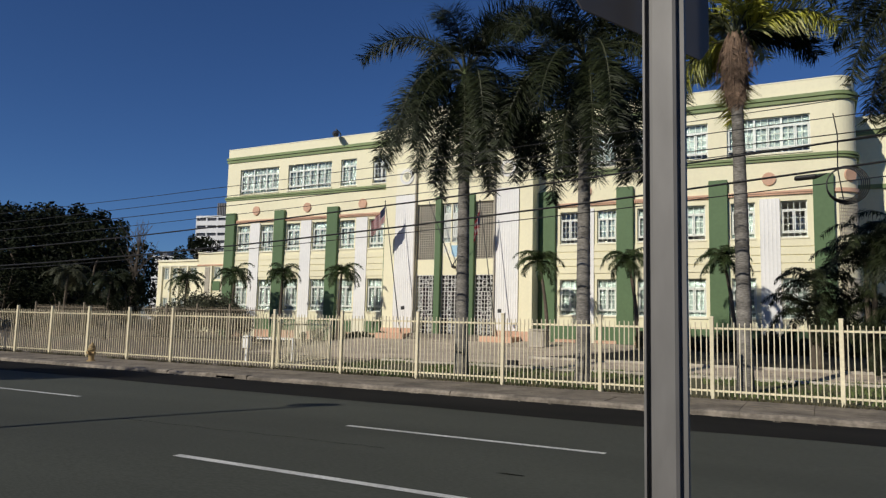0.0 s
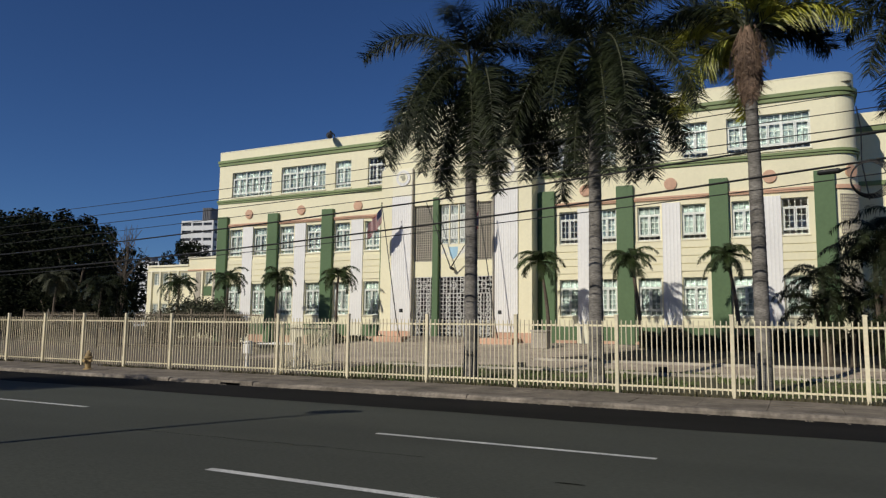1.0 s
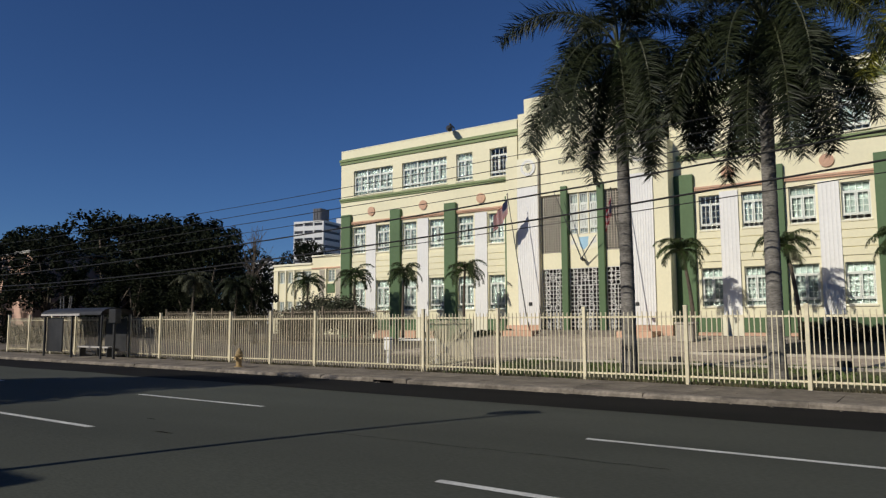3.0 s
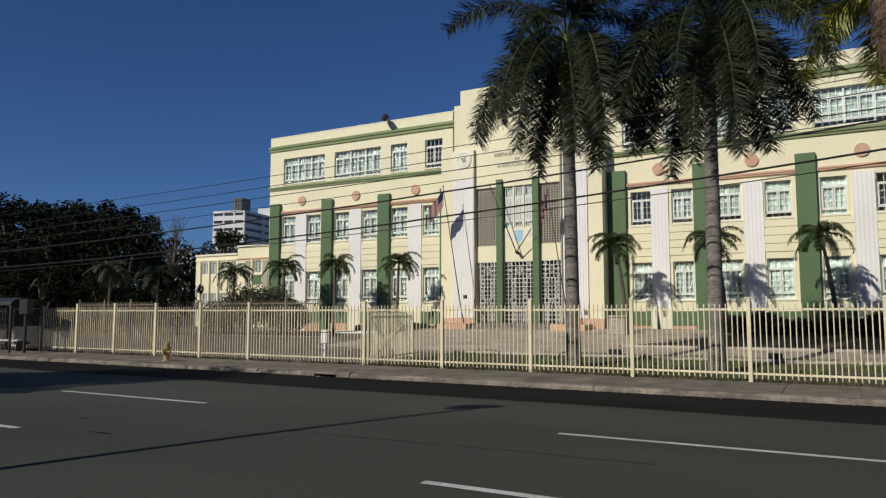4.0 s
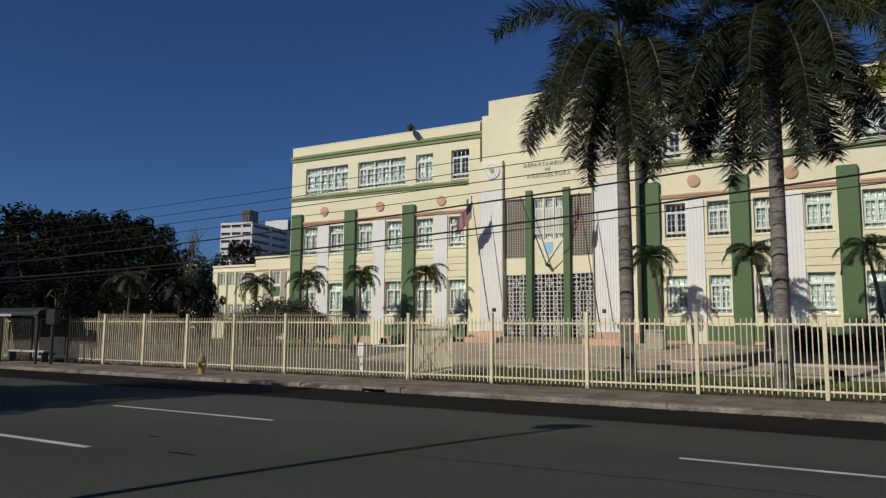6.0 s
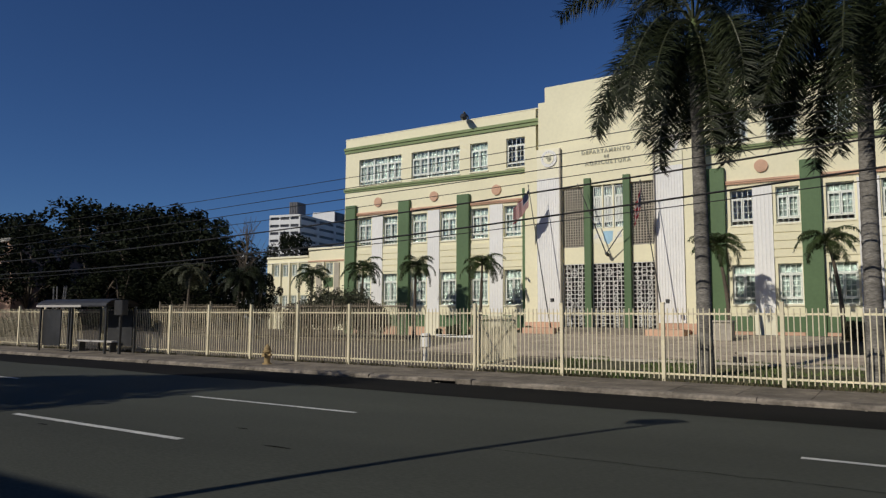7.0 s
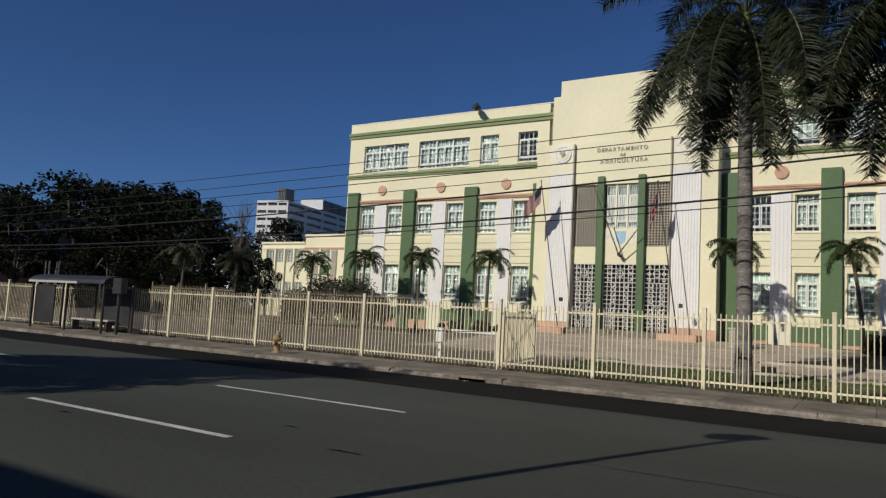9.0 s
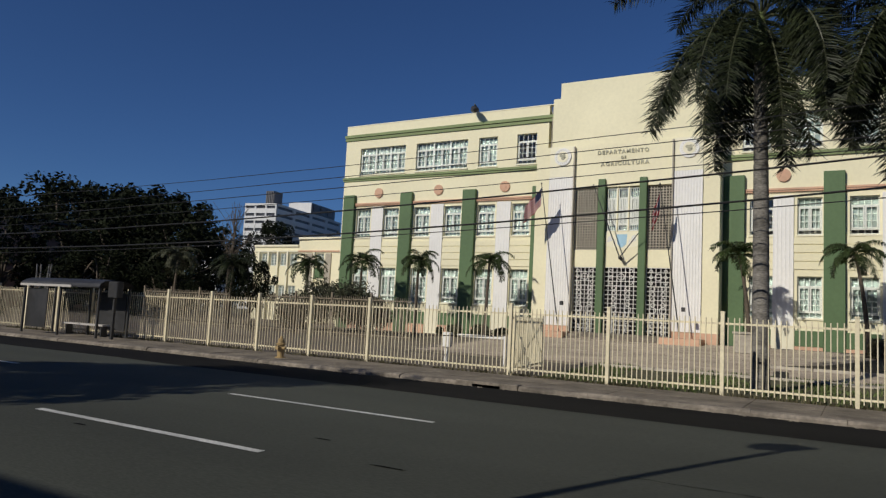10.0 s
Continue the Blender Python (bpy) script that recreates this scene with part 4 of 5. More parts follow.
royal_palm(-10.9, 22.3, 0.05, 9.5, "tall royal palm with grey ringed trunk and dark drooping crown", 3, 27, 5.2, lean=(-0.08, 0), low=-35, open_part=0.28, r=0.225)
royal_palm(-6.58, 22.3, 0.06, 9.3, "tall royal palm with dense dark hanging fronds", 8, 32, 5.4, lean=(0.05, 0), low=-25, open_part=0.32, r=0.225)
royal_palm(-1.80, 22.3, 0.06, 9.3, "royal palm with yellow-green fronds and brown leaf skirt", 5, 20, 3.5, True, open_part=0.85, lean=(-0.1, 0), r=0.21)
royal_palm(3.7, 22.4, 0.05, 9.6, "tall royal palm with dark crown at the fence's end", 12, 34, 4.5, open_part=0.3)


def garden_palm(x, y, z, height, seed, label="small garden palm with arching green fronds", length=1.7, fronds=19, lean=(0.15, 0), mat=None, stems=1, group="garden palms along the building"):
    rng = random.Random(seed)
    ob = thing("garden_palm", label, "palm tree", (x, y, z), rng.uniform(0, 20), group)
    for j in range(stems):
        g = Geo()
        dx, dy = (rng.uniform(-0.6, 0.6), rng.uniform(-0.4, 0.4)) if stems > 1 else (0, 0)
        h = height * (rng.uniform(0.45, 1.0) if j else 1)
        top = palm_trunk(g, h, 0.10, 0.065, (lean[0] + dx * 0.5, lean[1]), 8, False)
        for v in range(len(g.v)):
            g.v[v] = (g.v[v][0] + dx, g.v[v][1] + dy, g.v[v][2])
        top = top + Vector((dx, dy, 0))
        part("trunk", g, WOOD, ob, smooth=True)
        g = Geo()
        for k in range(fronds):
            s = k / (fronds - 1)
            az = k * 2.39996 + rng.uniform(-0.3, 0.3)
            frond(g, top, az, radians(82 - 84 * s + rng.uniform(-10, 10)), length * rng.uniform(0.8, 1.15), radians(142 - 40 * s + rng.uniform(-14, 14)), 54, 0.25 * length / 1.5, 0.040, rng, 0, 0.8, 0.02, 1.0, 0.5)
        part("crown", g, mat or SMALL_PALM_LEAF, ob)
    return ob


for k, (x, y) in enumerate(((-36.0, 37.0), (-31.75, 37.1), (-27.0, 37.2), (-12.95, 37.2), (-8.1, 37.4), (-3.4, 37.3))):
    garden_palm(x - 0.1, y, 0.55 if x < -26 else plaza_z(y), 4.35 if x < -26 else 4.55, 20 + k, lean=(-0.5 if x > -15 else 0.1, 0))
garden_palm(-39.9, 36.2, 0.4, 4.1, 31)
garden_palm(-49.4, 33.5, 0.2, 4.6, 33, "dusty feathery palm standing in the yard", 2.0, 20, mat=YARD_PALM)
for k, (x, y, h, l) in enumerate(((0.4, 31.0, 3.3, 2.0), (1.9, 30.5, 4.6, 2.3), (3.6, 31.5, 5.2, 2.3), (2.8, 29.0, 2.6, 2.0))):
    garden_palm(x, y, plaza_z(y), h, 50 + k, "dense dark clump of feathery palms", l, 16, (0, 0), PALM_LEAF, 3, "palm clumps at the rounded corner")


# ---- broadleaf trees and shrubs ----
def leaf_mass(g, lumps, per, size, rng):
    """Small leaf faces strewn through rounded lumps (x, y, z, radius)."""
    for x, y, z, r in lumps:
        for k in range(per):
            d = Vector((rng.gauss(0, 1), rng.gauss(0, 1), rng.gauss(0, 1))).normalized()
            c = Vector((x, y, z)) + d * r * rng.uniform(0.35, 1.06) ** 0.6
            a = Vector((rng.gauss(0, 1), rng.gauss(0, 1), rng.gauss(0, 0.6))).normalized()
            b = a.cross(Vector((rng.gauss(0, 1), rng.gauss(0, 1), rng.gauss(0, 1)))).normalized()
            s = size * rng.uniform(0.6, 1.4)
            g.face([c - a * s, c + b * s * 0.45, c + a * s, c - b * s * 0.45])


def tree_meshes(seed, spread=1.0, low=0.15):
    """A unit tree, one high: trunk with limbs, and a lumpy crown."""
    rng = random.Random(seed)
    t = Geo()
    t.tube([(0, 0, -0.03), (0.01, 0, 0.15), (0.0, 0.02, 0.34)], [0.035, 0.026, 0.02], 9)
    lumps = []
    for k in range(34):
        az, h = k * 2.4 + rng.uniform(-0.4, 0.4), low + (0.95 - low) * (k + 0.5) / 34
        reach = spread * 0.40 * math.sin(math.pi * min(1, 0.22 + 0.72 * (h - low) / (1 - low))) * rng.uniform(0.55, 1.1)
        c = (reach * math.cos(az), reach * math.sin(az), h * rng.uniform(0.94, 1.03))
        lumps.append((*c, rng.uniform(0.07, 0.13)))
        if k % 4 == 0:
            t.tube([(0, 0.01, 0.2 + 0.14 * rng.random()), (c[0] * 0.5, c[1] * 0.5, 0.3 + (c[2] - 0.3) * 0.55), c], [0.015, 0.01, 0.004], 6)
    g = Geo()
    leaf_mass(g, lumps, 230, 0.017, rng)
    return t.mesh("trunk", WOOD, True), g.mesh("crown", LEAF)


TREES = [tree_meshes(s, sp) for s, sp in ((1, 1.15), (2, 1.35), (3, 1.0))] + [tree_meshes(4, 1.1, 0.36)]


def tree(x, y, height, kind, turn, label="dense dark green broadleaf tree", wide=1.0, group="trees beyond the yard", z=0.0):
    ob = thing("tree", label, "tree", (x, y, z), turn, group)
    t, c = TREES[kind]
    for name, me in (("trunk", t), ("crown", c)):
        p = part(name, me, None, ob)
        p.scale = (height * wide, height * wide, height)
    return ob


for k, (x, y, h, w) in enumerate(((-64.6, 46, 10.6, 1.0), (-70, 50, 12.0, 1.0), (-58.5, 54, 5.0, 1.0), (-63, 58, 6.0, 1.0), (-55, 57, 4.6, 1.0), (-71, 44, 11.7, 1.1), (-77, 50, 14.0, 1.0), (-84, 46, 14.6, 1.1), (-91, 52, 15.2, 1.1), (-99, 46, 14.0, 1.1), (-107, 50, 15.6, 1.1), (-117, 47, 14.5, 1.2), (-63, 37, 6.2, 1.3), (-70, 39, 8.0, 1.2), (-127, 52, 16, 1.2), (-58, 39, 5.2, 1.2), (-77, 56, 13.6, 1.0), (-138, 48, 16, 1.2), (-88, 60, 17, 1.0), (-101, 60, 17.5, 1.0))):
    tree(x, y, h, k % 3, k * 67, wide=w)
tree(-85, 80, 15.2, 0, 30, "dark tree standing before the far tower", 0.75)
for k, (x, y, h, w) in enumerate(((-77.5, 31, 10.2, 0.9), (-70.5, 33, 9.6, 0.9), (-87, 31, 11, 0.9))):
    tree(x, y, h, 3, 50 * k, "dark broadleaf tree with a raised crown", w)
garden_palm(-41.6, 31.3, 0.15, 3.9, 34, "dark feathery palm standing before the annexe", 1.9, 20, mat=PALM_LEAF)
tree(-40.7, 32.2, 4.5, 3, 80, "small dark rounded tree before the annexe", 0.75, z=0.2)
bare = thing("bare_tree", "leafless grey tree beside the dense trees", "tree", (-58.4, 46.5, 0))
g = Geo()
rng = random.Random(4)
g.tube([(0, 0, 0), (0.1, 0, 4), (0.5, 0, 7)], [0.16, 0.12, 0.07], 8)
part("trunk", g, WOOD, bare)
for k in range(46):
    g = Geo()
    z0 = rng.uniform(3.5, 7)
    p0 = Vector((0.05 * z0, 0, z0))
    d = Vector((rng.uniform(-1, 1), rng.uniform(-0.8, 0.8), rng.uniform(0.6, 1.6))).normalized()
    l = rng.uniform(1.2, 2.9)
    p1 = p0 + d * l * 0.5
    p2 = p1 + (d + Vector((rng.uniform(-0.5, 0.5), rng.uniform(-0.5, 0.5), 0.3))).normalized() * l * 0.6
    g.tube([p0, p1, p2], [0.035, 0.022, 0.01], 5)
    g.tube([p1, p1 + Vector((rng.uniform(-0.6, 0.6), rng.uniform(-0.6, 0.6), rng.uniform(0.4, 1.0)))], [0.018, 0.008], 4)
    part("branch", g, WOOD, bare)
bare.scale = (1.15, 1.15, 1.25)


def shrub(x, y, z, rx, ry, rz, seed, label="low rounded dark green shrub", group="shrubs", mat=None):
    rng = random.Random(seed)
    ob = thing("shrub", label, "shrub", (x, y, z), 0, group)
    g = Geo()
    lumps = [(rng.uniform(-rx, rx), rng.uniform(-ry, ry), rng.uniform(0.3, 0.75) * rz, rng.uniform(0.3, 0.5) * rz) for k in range(max(6, int(8 * rx * ry + 6)))]
    leaf_mass(g, lumps, 420, 0.085, rng)
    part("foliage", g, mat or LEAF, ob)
    g = Geo()
    for k in range(4):
        g.tube([(rng.uniform(-rx, rx) * 0.5, rng.uniform(-ry, ry) * 0.5, -0.05), (rng.uniform(-rx, rx) * 0.7, 0, rz * 0.6)], [0.03, 0.012], 5)
    part("stems", g, WOOD, ob)


shrub(-35.7, 34.0, 0.9, 1.9, 1.0, 2.4, 70, "large spreading grey-green shrub in the yard", mat=SHRUB)
shrub(-33.0, 34.0, 0.8, 1.3, 0.9, 1.8, 74, "large spreading grey-green shrub in the yard", mat=SHRUB)
shrub(-38.2, 34.2, 0.6, 1.0, 0.8, 2.0, 71, "rounded grey-green shrub in the yard", mat=SHRUB)
shrub(-69.5, 26, 0, 3.2, 1.6, 3.6, 72, "tall dark thicket at the end of the fence")
shrub(-62, 27, 0, 1.6, 1.0, 1.6, 73)
for k in range(12):
    shrub(-7.3 + 0.95 * k, 36.9 + 0.15 * math.cos(3 * k), plaza_z(36.9) - 0.05, 0.62, 0.45, 0.85 + 0.18 * math.sin(2.3 * k), 80 + k, "low brown-green hedge plant by the wall", "hedge plants", HEDGE)
for k in range(4):
    shrub(-30.0 + 1.7 * k, 38.6, 0.5, 0.7, 0.5, 0.7, 95 + k, mat=SHRUB)

# ---- overhead cables ----
for z_r, z_m, z_l, r in ((7.65, 6.75, 6.35, 0.011), (7.2, 6.40, 5.6, 0.012), (6.75, 6.03, 5.2, 0.014), (6.6, 5.70, 4.8, 0.011), (6.75, 5.36, 4.5, 0.026), (6.15, 4.60, 3.9, 0.028), (5.75, 4.42, 3.6, 0.014)):
    cab = thing("overhead_cable", "black overhead cable sagging along the street", "cable", (0, 19.0, 0), 0, "overhead cables")
    xs = np.array([5.0, -16.0, -52.0])
    c2 = np.polyfit(xs, [z_r, z_m, z_l], 2)
    g = Geo()
    g.tube([(x, 0.02 * math.sin(x), float(np.polyval(c2, x))) for x in np.linspace(-80, 30, 60)], r, 6)
    part("cable", g, BLACK, cab)
coil = thing("cable_coil", "coil of spare black cable with a splice closure", "cable coil", (0.72, 19.0, 5.35))
for k in range(5):
    g = Geo()
    g.tube([((0.36 + 0.022 * k) * math.cos(a) + 0.02 * k, 0.03 * k - 0.06, (0.38 + 0.02 * k) * math.sin(a)) for a in np.linspace(0, 2 * math.pi, 33)], 0.013, 5)
    part("loop", g, BLACK, coil)
g = Geo()
g.tube([(-1.05, 0, 0.22), (-1.0, 0, 0.22), (-0.6, 0, 0.24), (-0.55, 0, 0.24), (-0.35, 0, 0.3)], [0.04, 0.065, 0.065, 0.04, 0.012], 10)
part("splice_closure", g, BLACK, coil)
g = Geo()
g.tube([(0.0, 0, -0.5), (-0.12, 0, 0.4), (-0.1, 0, 1.2), (-0.18, 0, 1.75)], 0.015, 5)
part("lead", g, BLACK, coil)


# thin black tube sagging just behind the pickets at mid height
low = thing("sagging_dark_line", "thin black line sagging along the fence", "cable", (0, 20.5, 0))
g = Geo()
g.tube([(x, 0, 0.98 + 0.0016 * (x + 29) ** 2 + 0.02 * math.sin(x)) for x in np.linspace(-40, -18, 30)], 0.018, 5)
part("cable", g, BLACK, low)


# ---- flags ----
def flag_cloth(w, h, hang, folds, paint_at, mats, rows=26, cols=22):
    g = Geo()
    P = lambda u, v: (-w * u * math.cos(hang), 0.10 * math.sin(folds * u * 6.28 + v) * u ** 0.5, -h * v - w * u * math.sin(hang) - 0.05 * math.sin(u * 5))
    for i in range(cols):
        for j in range(rows):
            u0, u1, v0, v1 = i / cols, (i + 1) / cols, j / rows, (j + 1) / rows
            g.face([P(u0, v0), P(u1, v0), P(u1, v1), P(u0, v1)], paint_at((u0 + u1) / 2, (v0 + v1) / 2))
    return g.mesh("flag", mats, True)


def flagpole(x0, z0, x1, z1, label):
    ob = thing("flagpole", label, "flagpole", (x0, 37.8, z0), 0, "flagpoles at the entrance")
    g = Geo()
    g.tube([(0, 0.5, -0.35), (0, 0.1, 0.5), (x1 - x0, -0.1, z1 - z0)], [0.035, 0.035, 0.022], 8)
    g.tube([(x1 - x0, -0.1, z1 - z0), (x1 - x0, -0.1, z1 - z0 + 0.06), (x1 - x0, -0.1, z1 - z0 + 0.12)], [0.03, 0.05, 0.01], 8)
    part("pole", g, IRON, ob)
    g = Geo()
    g.box(0.15, 0.32, 0.1, 0.3, 1.1, 1.32, 0.02)
    part("spotlight", g, IRON, ob)
    return ob


f = flagpole(-23.05, 1.55, -24.15, 9.45, "leaning dark flagpole with a striped flag at the entrance")
part("flag", flag_cloth(1.5, 1.0, 0.85, 2.6, lambda u, v: 2 if (u < 0.42 and v < 0.54) else (0 if int(v * 13) % 2 == 0 else 1), [RED, CLOTH, BLUE]), None, f, "red and white striped flag with dark blue corner", at=(-1.08, -0.1, 7.75))
f = flagpole(-16.5, 1.45, -17.5, 9.1, "leaning dark flagpole with a hanging red and white flag")
part("flag", flag_cloth(1.2, 1.0, 1.25, 2.4, lambda u, v: 2 if u < 0.45 * (1 - abs(v - 0.5) * 2) else (0 if int(v * 5) % 2 == 0 else 1), [RED, CLOTH, BLUE]), None, f, "red and white striped hanging flag", at=(-0.98, -0.1, 7.3))
v = thing("flag_bracket", "pair of slanting bare flag staffs on a wall bracket", "flag bracket", (-19.9, 39.3, 5.35))
g = Geo()
g.tube([(0, 0, 0), (0, -0.3, 0.05), (0, -0.4, 0.1)], [0.1, 0.1, 0.07], 10)
part("bracket", g, IRON, v)
for x, y, z in ((-1.45, -0.9, 4.1), (1.1, -0.7, 1.35)):
    g = Geo()
    g.tube([(0, -0.35, 0.05), (x, y, z)], [0.035, 0.025], 8)
    part("staff", g, IRON, v)

# ---- yard and pavement things ----
kp = thing("keypad_post", "white entry keypad box on a short post", "keypad", (-21.4, 23.0, 0.02))
g = Geo()
g.box(-0.06, 0.06, -0.05, 0.05, 0, 0.62)
part("post", g, WHITE, kp)
g = Geo()
g.box(-0.16, 0.16, -0.13, 0.13, 0.6, 1.12, 0.03)
part("box", g, WHITE, kp)
arm = thing("barrier", "white parking barrier arm across the drive", "barrier", (-19.25, 23.4, 0.05))
g = Geo()
g.box(-0.05, 0.05, -0.05, 0.05, 0, 1.06, 0.01)
part("rest_post", g, WHITE, arm)
g = Geo()
g.box(-1.95, -0.06, -0.05, 0.05, 0.95, 1.05, 0.01)
part("arm", g, WHITE, arm)
hyd = thing("fire_hydrant", "faded yellow fire hydrant on the pavement", "fire hydrant", (-25.05, 18.35, 0.05))
g = Geo()
g.tube([(0, 0, 0), (0, 0, 0.04), (0, 0, 0.05), (0, 0, 0.42), (0, 0, 0.44), (0, 0, 0.48), (0, 0, 0.5), (0, 0, 0.6), (0, 0, 0.66), (0, 0, 0.72)], [0.17, 0.17, 0.11, 0.11, 0.16, 0.16, 0.125, 0.11, 0.06, 0.04], 14)
part("body", g, YELLOW, hyd, smooth=False)
for d in ((1, 0), (-1, 0), (0, -1)):
    g = Geo()
    g.tube([(0.08 * d[0], 0.08 * d[1], 0.34), (0.2 * d[0], 0.2 * d[1], 0.34)], 0.07 if d[1] else 0.05, 8)
    part("cap", g, YELLOW, hyd)
bin_ = thing("planter_box", "square beige concrete planter box by the steps", "planter", (-13.1, 36.0, plaza_z(36.0)))
g = Geo()
g.box(-0.42, 0.42, -0.42, 0.42, 0, 0.85, 0.04)
part("body", g, CONCRETE_PALE, bin_)
g = Geo()
g.box(-0.47, 0.47, -0.47, 0.47, 0.86, 0.95, 0.03)
part("rim", g, CONCRETE_PALE, bin_)

for k in range(14):
    g = Geo()
    g.box(0.01, 1.99, 0, 0.18, -0.1, 0.10, 0.02)
    edge_ = thing("lawn_edging", "pale concrete edging block along the lawn", "edging", (-16.8 + 2.0 * k, 26.3, 0.17), 0, "lawn edging blocks")
    part("block", g, CONCRETE_PALE, edge_)

# bus shelter on the far pavement
sh = thing("bus_shelter", "old bus shelter with dark barrel roof and bench", "bus shelter", (-40.8, 18.7, 0.06))
g = Geo()
prof = [(1.5 * math.cos(a) * 0.55, 0.32 * math.sin(a)) for a in np.linspace(0, math.pi, 9)]
for k in range(11):
    xa, xb = -0.2 + 0.52 * k, -0.2 + 0.52 * (k + 1)
    for (ya, za), (yb, zb) in zip(prof, prof[1:]):
        g.face([(xa, ya + 0.6, za + 2.12), (xb, ya + 0.6, za + 2.12), (xb, yb + 0.6, zb + 2.12), (xa, yb + 0.6, zb + 2.12)])
        g.face([(xa, yb + 0.6, zb + 2.08), (xb, yb + 0.6, zb + 2.08), (xb, ya + 0.6, za + 2.08), (xa, ya + 0.6, za + 2.08)])
part("roof", g, SHELTER, sh, "dark barrel roof", smooth=True)
g = Geo()
g.box(-0.2, 3.6, -0.24, -0.18, 2.05, 2.15)
part("fascia", g, CLOTH, sh, "pale front edge")
for x in (0.0, 2.7, 5.4):
    for y in (-0.1, 1.3):
        g = Geo()
        g.box(x - 0.04, x + 0.04, y - 0.04, y + 0.04, 0, 2.1)
        part("post", g, IRON, sh)
g = Geo()
g.box(0.05, 1.6, -0.02, 0.03, 0.25, 1.95, 0.01)
part("side_panel", g, SHELTER, sh, "scratched grey panel")
g = Geo()
g.box(3.4, 5.3, 1.24, 1.28, 0.3, 1.9, 0.01)
part("back_panel", g, SHELTER, sh)
g = Geo()
g.box(1.7, 4.6, 0.7, 1.1, 0.45, 0.52, 0.01)
part("bench_seat", g, CLOTH, sh)
for x in (1.9, 4.4):
    g = Geo()
    g.box(x, x + 0.06, 0.75, 1.05, 0, 0.45)
    part("bench_leg", g, IRON, sh)
box_ = thing("signal_box", "grey-green utility box on a post beside the shelter", "utility box", (-34.8, 18.9, 0.06))
g = Geo()
g.box(-0.05, 0.05, -0.05, 0.05, 0, 1.7)
part("post", g, IRON, box_)
g = Geo()
g.box(-0.3, 0.3, -0.15, 0.15, 1.7, 2.35, 0.03)
part("box", g, SHELTER, box_)
fr = thing("pipe_frame", "pale leaning pipe frame behind the shelter", "pipe frame", (-45.2, 21.6, 0.0))
for a, b in ((0, -0.15), (0.35, 0.2), (0.5, 0.95), (0.7, 1.15)):
    g = Geo()
    g.tube([(a, 0, 0), (b, 0, 3.3)], 0.035, 6)
    part("pipe", g, STEEL, fr)

# ---- near side of the street ----
sp = thing("sign_post", "galvanised steel sign post seen from behind", "sign post", (-0.182, 1.63, 0.09))
g = Geo()
prof = [(-0.041, -0.028), (-0.036, -0.028), (-0.036, -0.006), (-0.027, -0.006), (-0.027, -0.022), (-0.020, -0.024), (0.024, -0.024), (0.031, -0.020), (0.031, -0.004), (0.046, -0.002), (0.046, 0.022), (-0.041, 0.022)]
for (xa, ya), (xb, yb) in zip(prof, prof[1:] + prof[:1]):
    g.face([(xa, ya, 0), (xb, yb, 0), (xb, yb, 3.1), (xa, ya, 3.1)])
g.face([(x, y, 3.1) for x, y in prof])
part("post", g, STEEL, sp)
g = Geo()
c = 0.04
ring = [(-0.27 + c, 2.46), (0.27 - c, 2.46), (0.27, 2.46 + c), (0.27, 3.1 - c), (0.27 - c, 3.1), (-0.27 + c, 3.1), (-0.27, 3.1 - c), (-0.27, 2.46 + c)]
g.face([(x, 0, z) for x, z in ring])
g.face([(x, 0.004, z) for x, z in ring[::-1]])
for (a, b), (c_, d) in zip(ring, ring[1:] + ring[:1]):
    g.face([(a, 0, b), (a, 0.004, b), (c_, 0.004, d), (c_, 0, d)])
plate = part("sign_plate", g, SIGN_BACK, sp, "bare metal back of a sign plate", at=(-0.05, 0.06, 0))
plate.rotation_euler = (0, 0, radians(65.7))
for z in (2.55, 2.9):
    g = Geo()
    g.tube([(0.04, -0.03, z), (0.04, 0.02, z)], 0.008, 6)
    part("bolt", g, STEEL, sp)
shop = thing("street_building", "plain low building along the near pavement", "building")
g = Geo()
g.wall(-75, -15.3, -0.3, 7.8, [(x, x + 1.4, 1.0, 2.6) for x in range(-70, -18, 5)], -7.8, -0.3)
g.box(-75, -15.3, -17, -8.11, 7.3, 7.5)
part("wall", g, CREAM_PALE, shop)
lamp_post = thing("street_lamp", "tall grey street lamp with one flat head on the near pavement", "street lamp", (-13.05, 1.6, 0.09))
g = Geo()
g.tube([(0, 0, 0), (0, 0, 0.25), (0, 0, 0.26), (0, 0, 6.75)], [0.15, 0.15, 0.09, 0.06], 12)
part("pole", g, STEEL, lamp_post)
g = Geo()
g.tube([(-0.50, -0.20, 6.86), (-0.42, -0.14, 6.86), (-0.05, 0.12, 6.86), (0.05, 0.2, 6.85), (0.26, 0.36, 6.82)], [0.14, 0.24, 0.24, 0.15, 0.06], 10)
part("lamp_head", g, IRON, lamp_post)
tree(-26.65, -1.2, 11.4, 0, 15, "dense unseen street tree on the near pavement, shading the road", 0.66, "street trees", 0.09)
# two more unseen crowns, added only to thicken the first tree's shadow
tree(-26.1, -0.7, 11.2, 2, 140, "dense unseen street tree on the near pavement, shading the road", 0.72, "street trees", 0.09)
tree(-27.3, -1.6, 11.0, 1, 250, "dense unseen street tree on the near pavement, shading the road", 0.55, "street trees", 0.09)
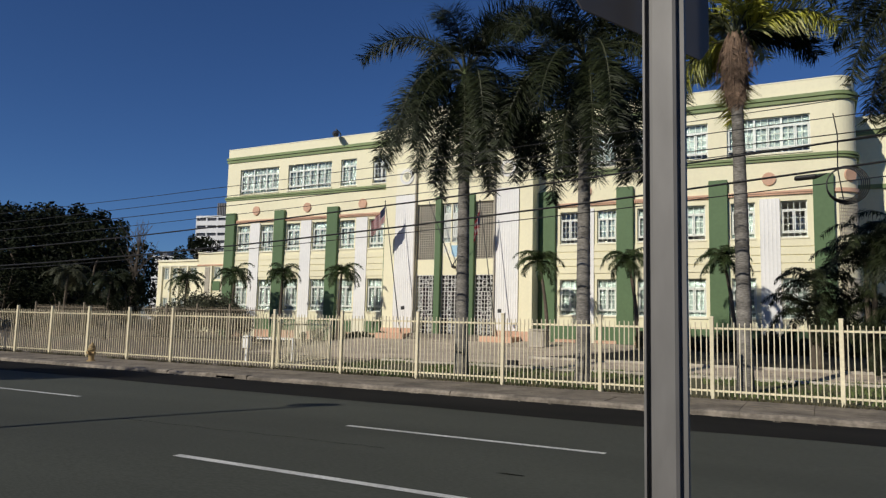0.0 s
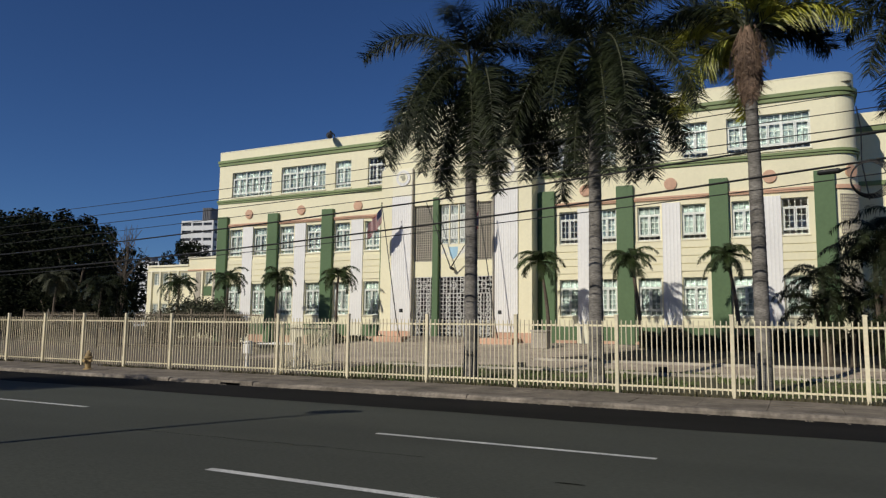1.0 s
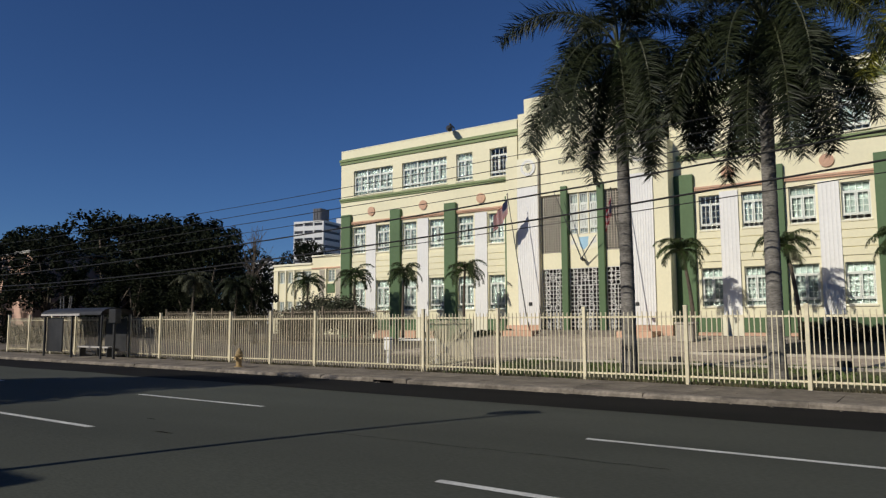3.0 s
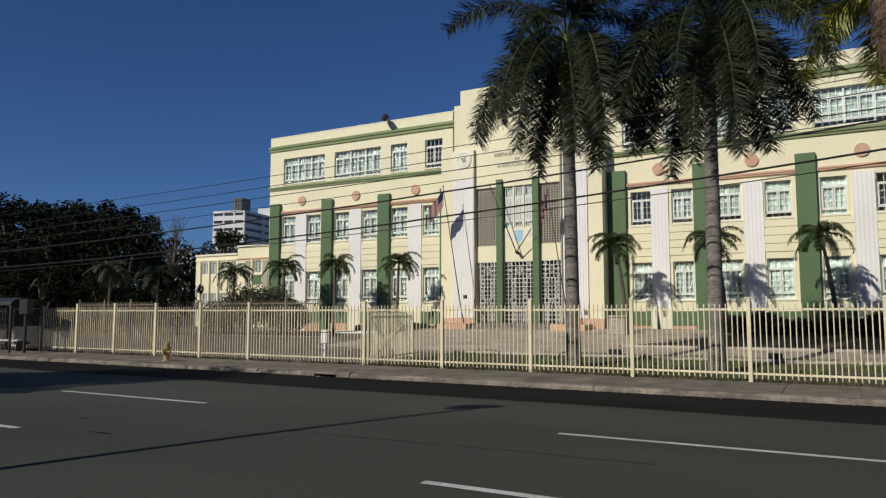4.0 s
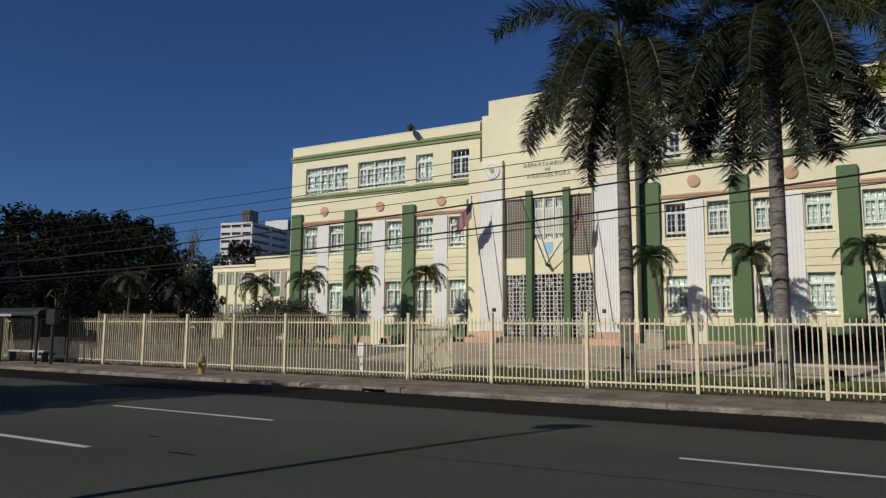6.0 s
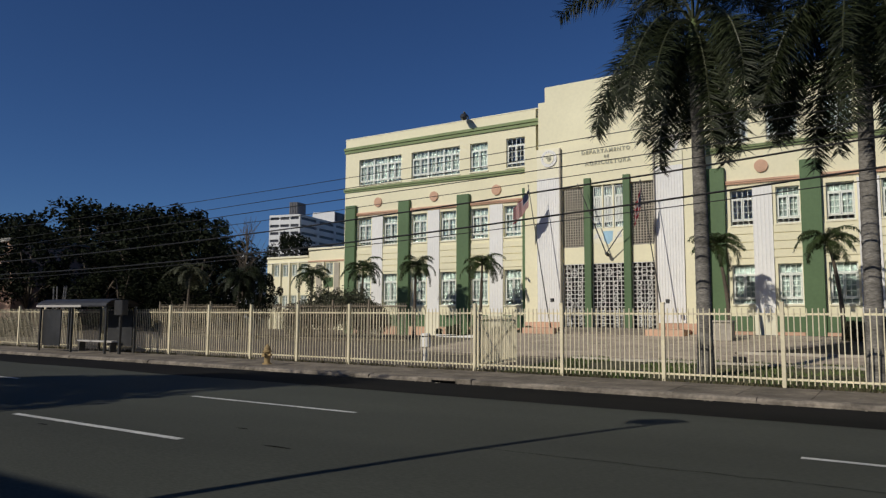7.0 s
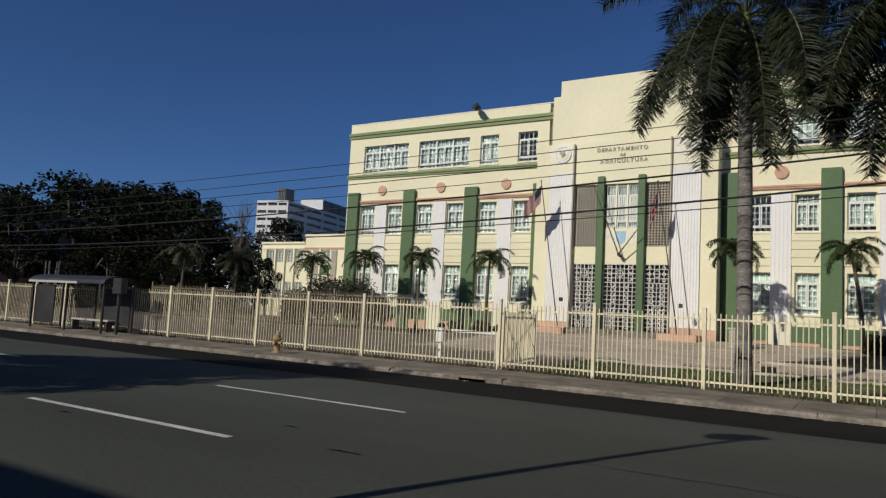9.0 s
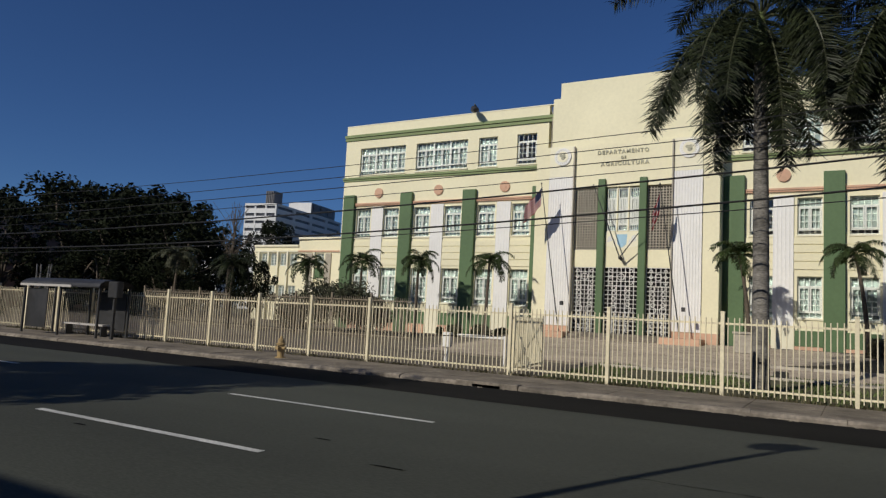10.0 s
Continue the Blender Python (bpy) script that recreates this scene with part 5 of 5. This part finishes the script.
# unseen plain row that closes the street behind, added to block low sky light
row = thing("sky_blocker_row", "plain long unseen row added behind the near pavement to block sky light", "building")
g = Geo()
g.wall(-130, 100, -0.3, 15.5, [(x, x + 1.6, z, z + 1.7) for x in range(-126, 98, 8) for z in (1.2, 5.0, 8.8, 12.4)], -26, -0.35)
g.box(-130, 100, -27.5, -27.2, -0.3, 15.3)
part("wall", g, BREEZE, row)
g = Geo()
g.box(-130.2, 100.2, -38, -25.8, 15.5, 15.75)
part("roof", g, ROOF, row)

# planting bed before the east wing, weeds at the fence's foot
bed = [(-11.6, 30.4), (15.5, 30.4), (15.5, 37.6), (-7.2, 37.6), (-8.4, 35.0), (-9.6, 32.4)]
g = Geo()
g.face([(x, y, plaza_z(y) + 0.05) for x, y in bed])
for (xa, ya), (xb, yb) in zip(bed, bed[1:] + bed[:1]):
    g.face([(xa, ya, plaza_z(ya) - 0.05), (xb, yb, plaza_z(yb) - 0.05), (xb, yb, plaza_z(yb) + 0.05), (xa, ya, plaza_z(ya) + 0.05)])
tagged(part("planting_bed", g, paint("damp_bed_soil", (0.060, 0.048, 0.034), 0.95, 4, 0.35, 0.6, 0.35, 0.4)), "dark bare soil planting bed before the building", "planting bed", kind="structure")
for k in range(18):
    g = Geo()
    g.box(0.01, 1.49, 0, 0.14, -0.1, 0.10, 0.015)
    part("block", g, CONCRETE_PALE, thing("bed_edging", "pale concrete edging block along the planting bed", "edging", (-11.5 + 1.5 * k, 30.25, plaza_z(30.3)), 0, "bed edging blocks"))
g = Geo()
rng = random.Random(77)
for k in range(5200):
    x, y = rng.uniform(-50, 14), 20.44 + rng.gauss(0.0, 0.10)
    if noise.noise((x * 0.6, 4.0, 9.0)) < -0.25:
        continue
    a, h = rng.uniform(0, 6.3), rng.uniform(0.04, 0.16) * (1 + 0.6 * noise.noise((x * 1.3, 0, 2)))
    c, q = 0.02 * math.cos(a), 0.02 * math.sin(a)
    g.face([(x - c, y - q, 0.02), (x + c, y + q, 0.02), (x + rng.uniform(-0.05, 0.05), y + rng.uniform(-0.06, 0.06), 0.03 + h)])
tagged(part("weeds", g, HEDGE), "dry weeds growing along the foot of the fence", "weeds", kind="stuff")
for x in (-10.75, -5.35):
    lamp_box = thing("ground_spotlight", "small black spotlight box on the lawn", "spotlight", (x, 26.6, 0.17), 0, "ground spotlights")
    g = Geo()
    g.box(-0.22, 0.22, -0.14, 0.14, 0.08, 0.30, 0.03)
    part("housing", g, BLACK, lamp_box)
    g = Geo()
    g.box(-0.16, 0.16, -0.10, 0.10, 0.0, 0.079, 0.01)
    part("foot", g, IRON, lamp_box)
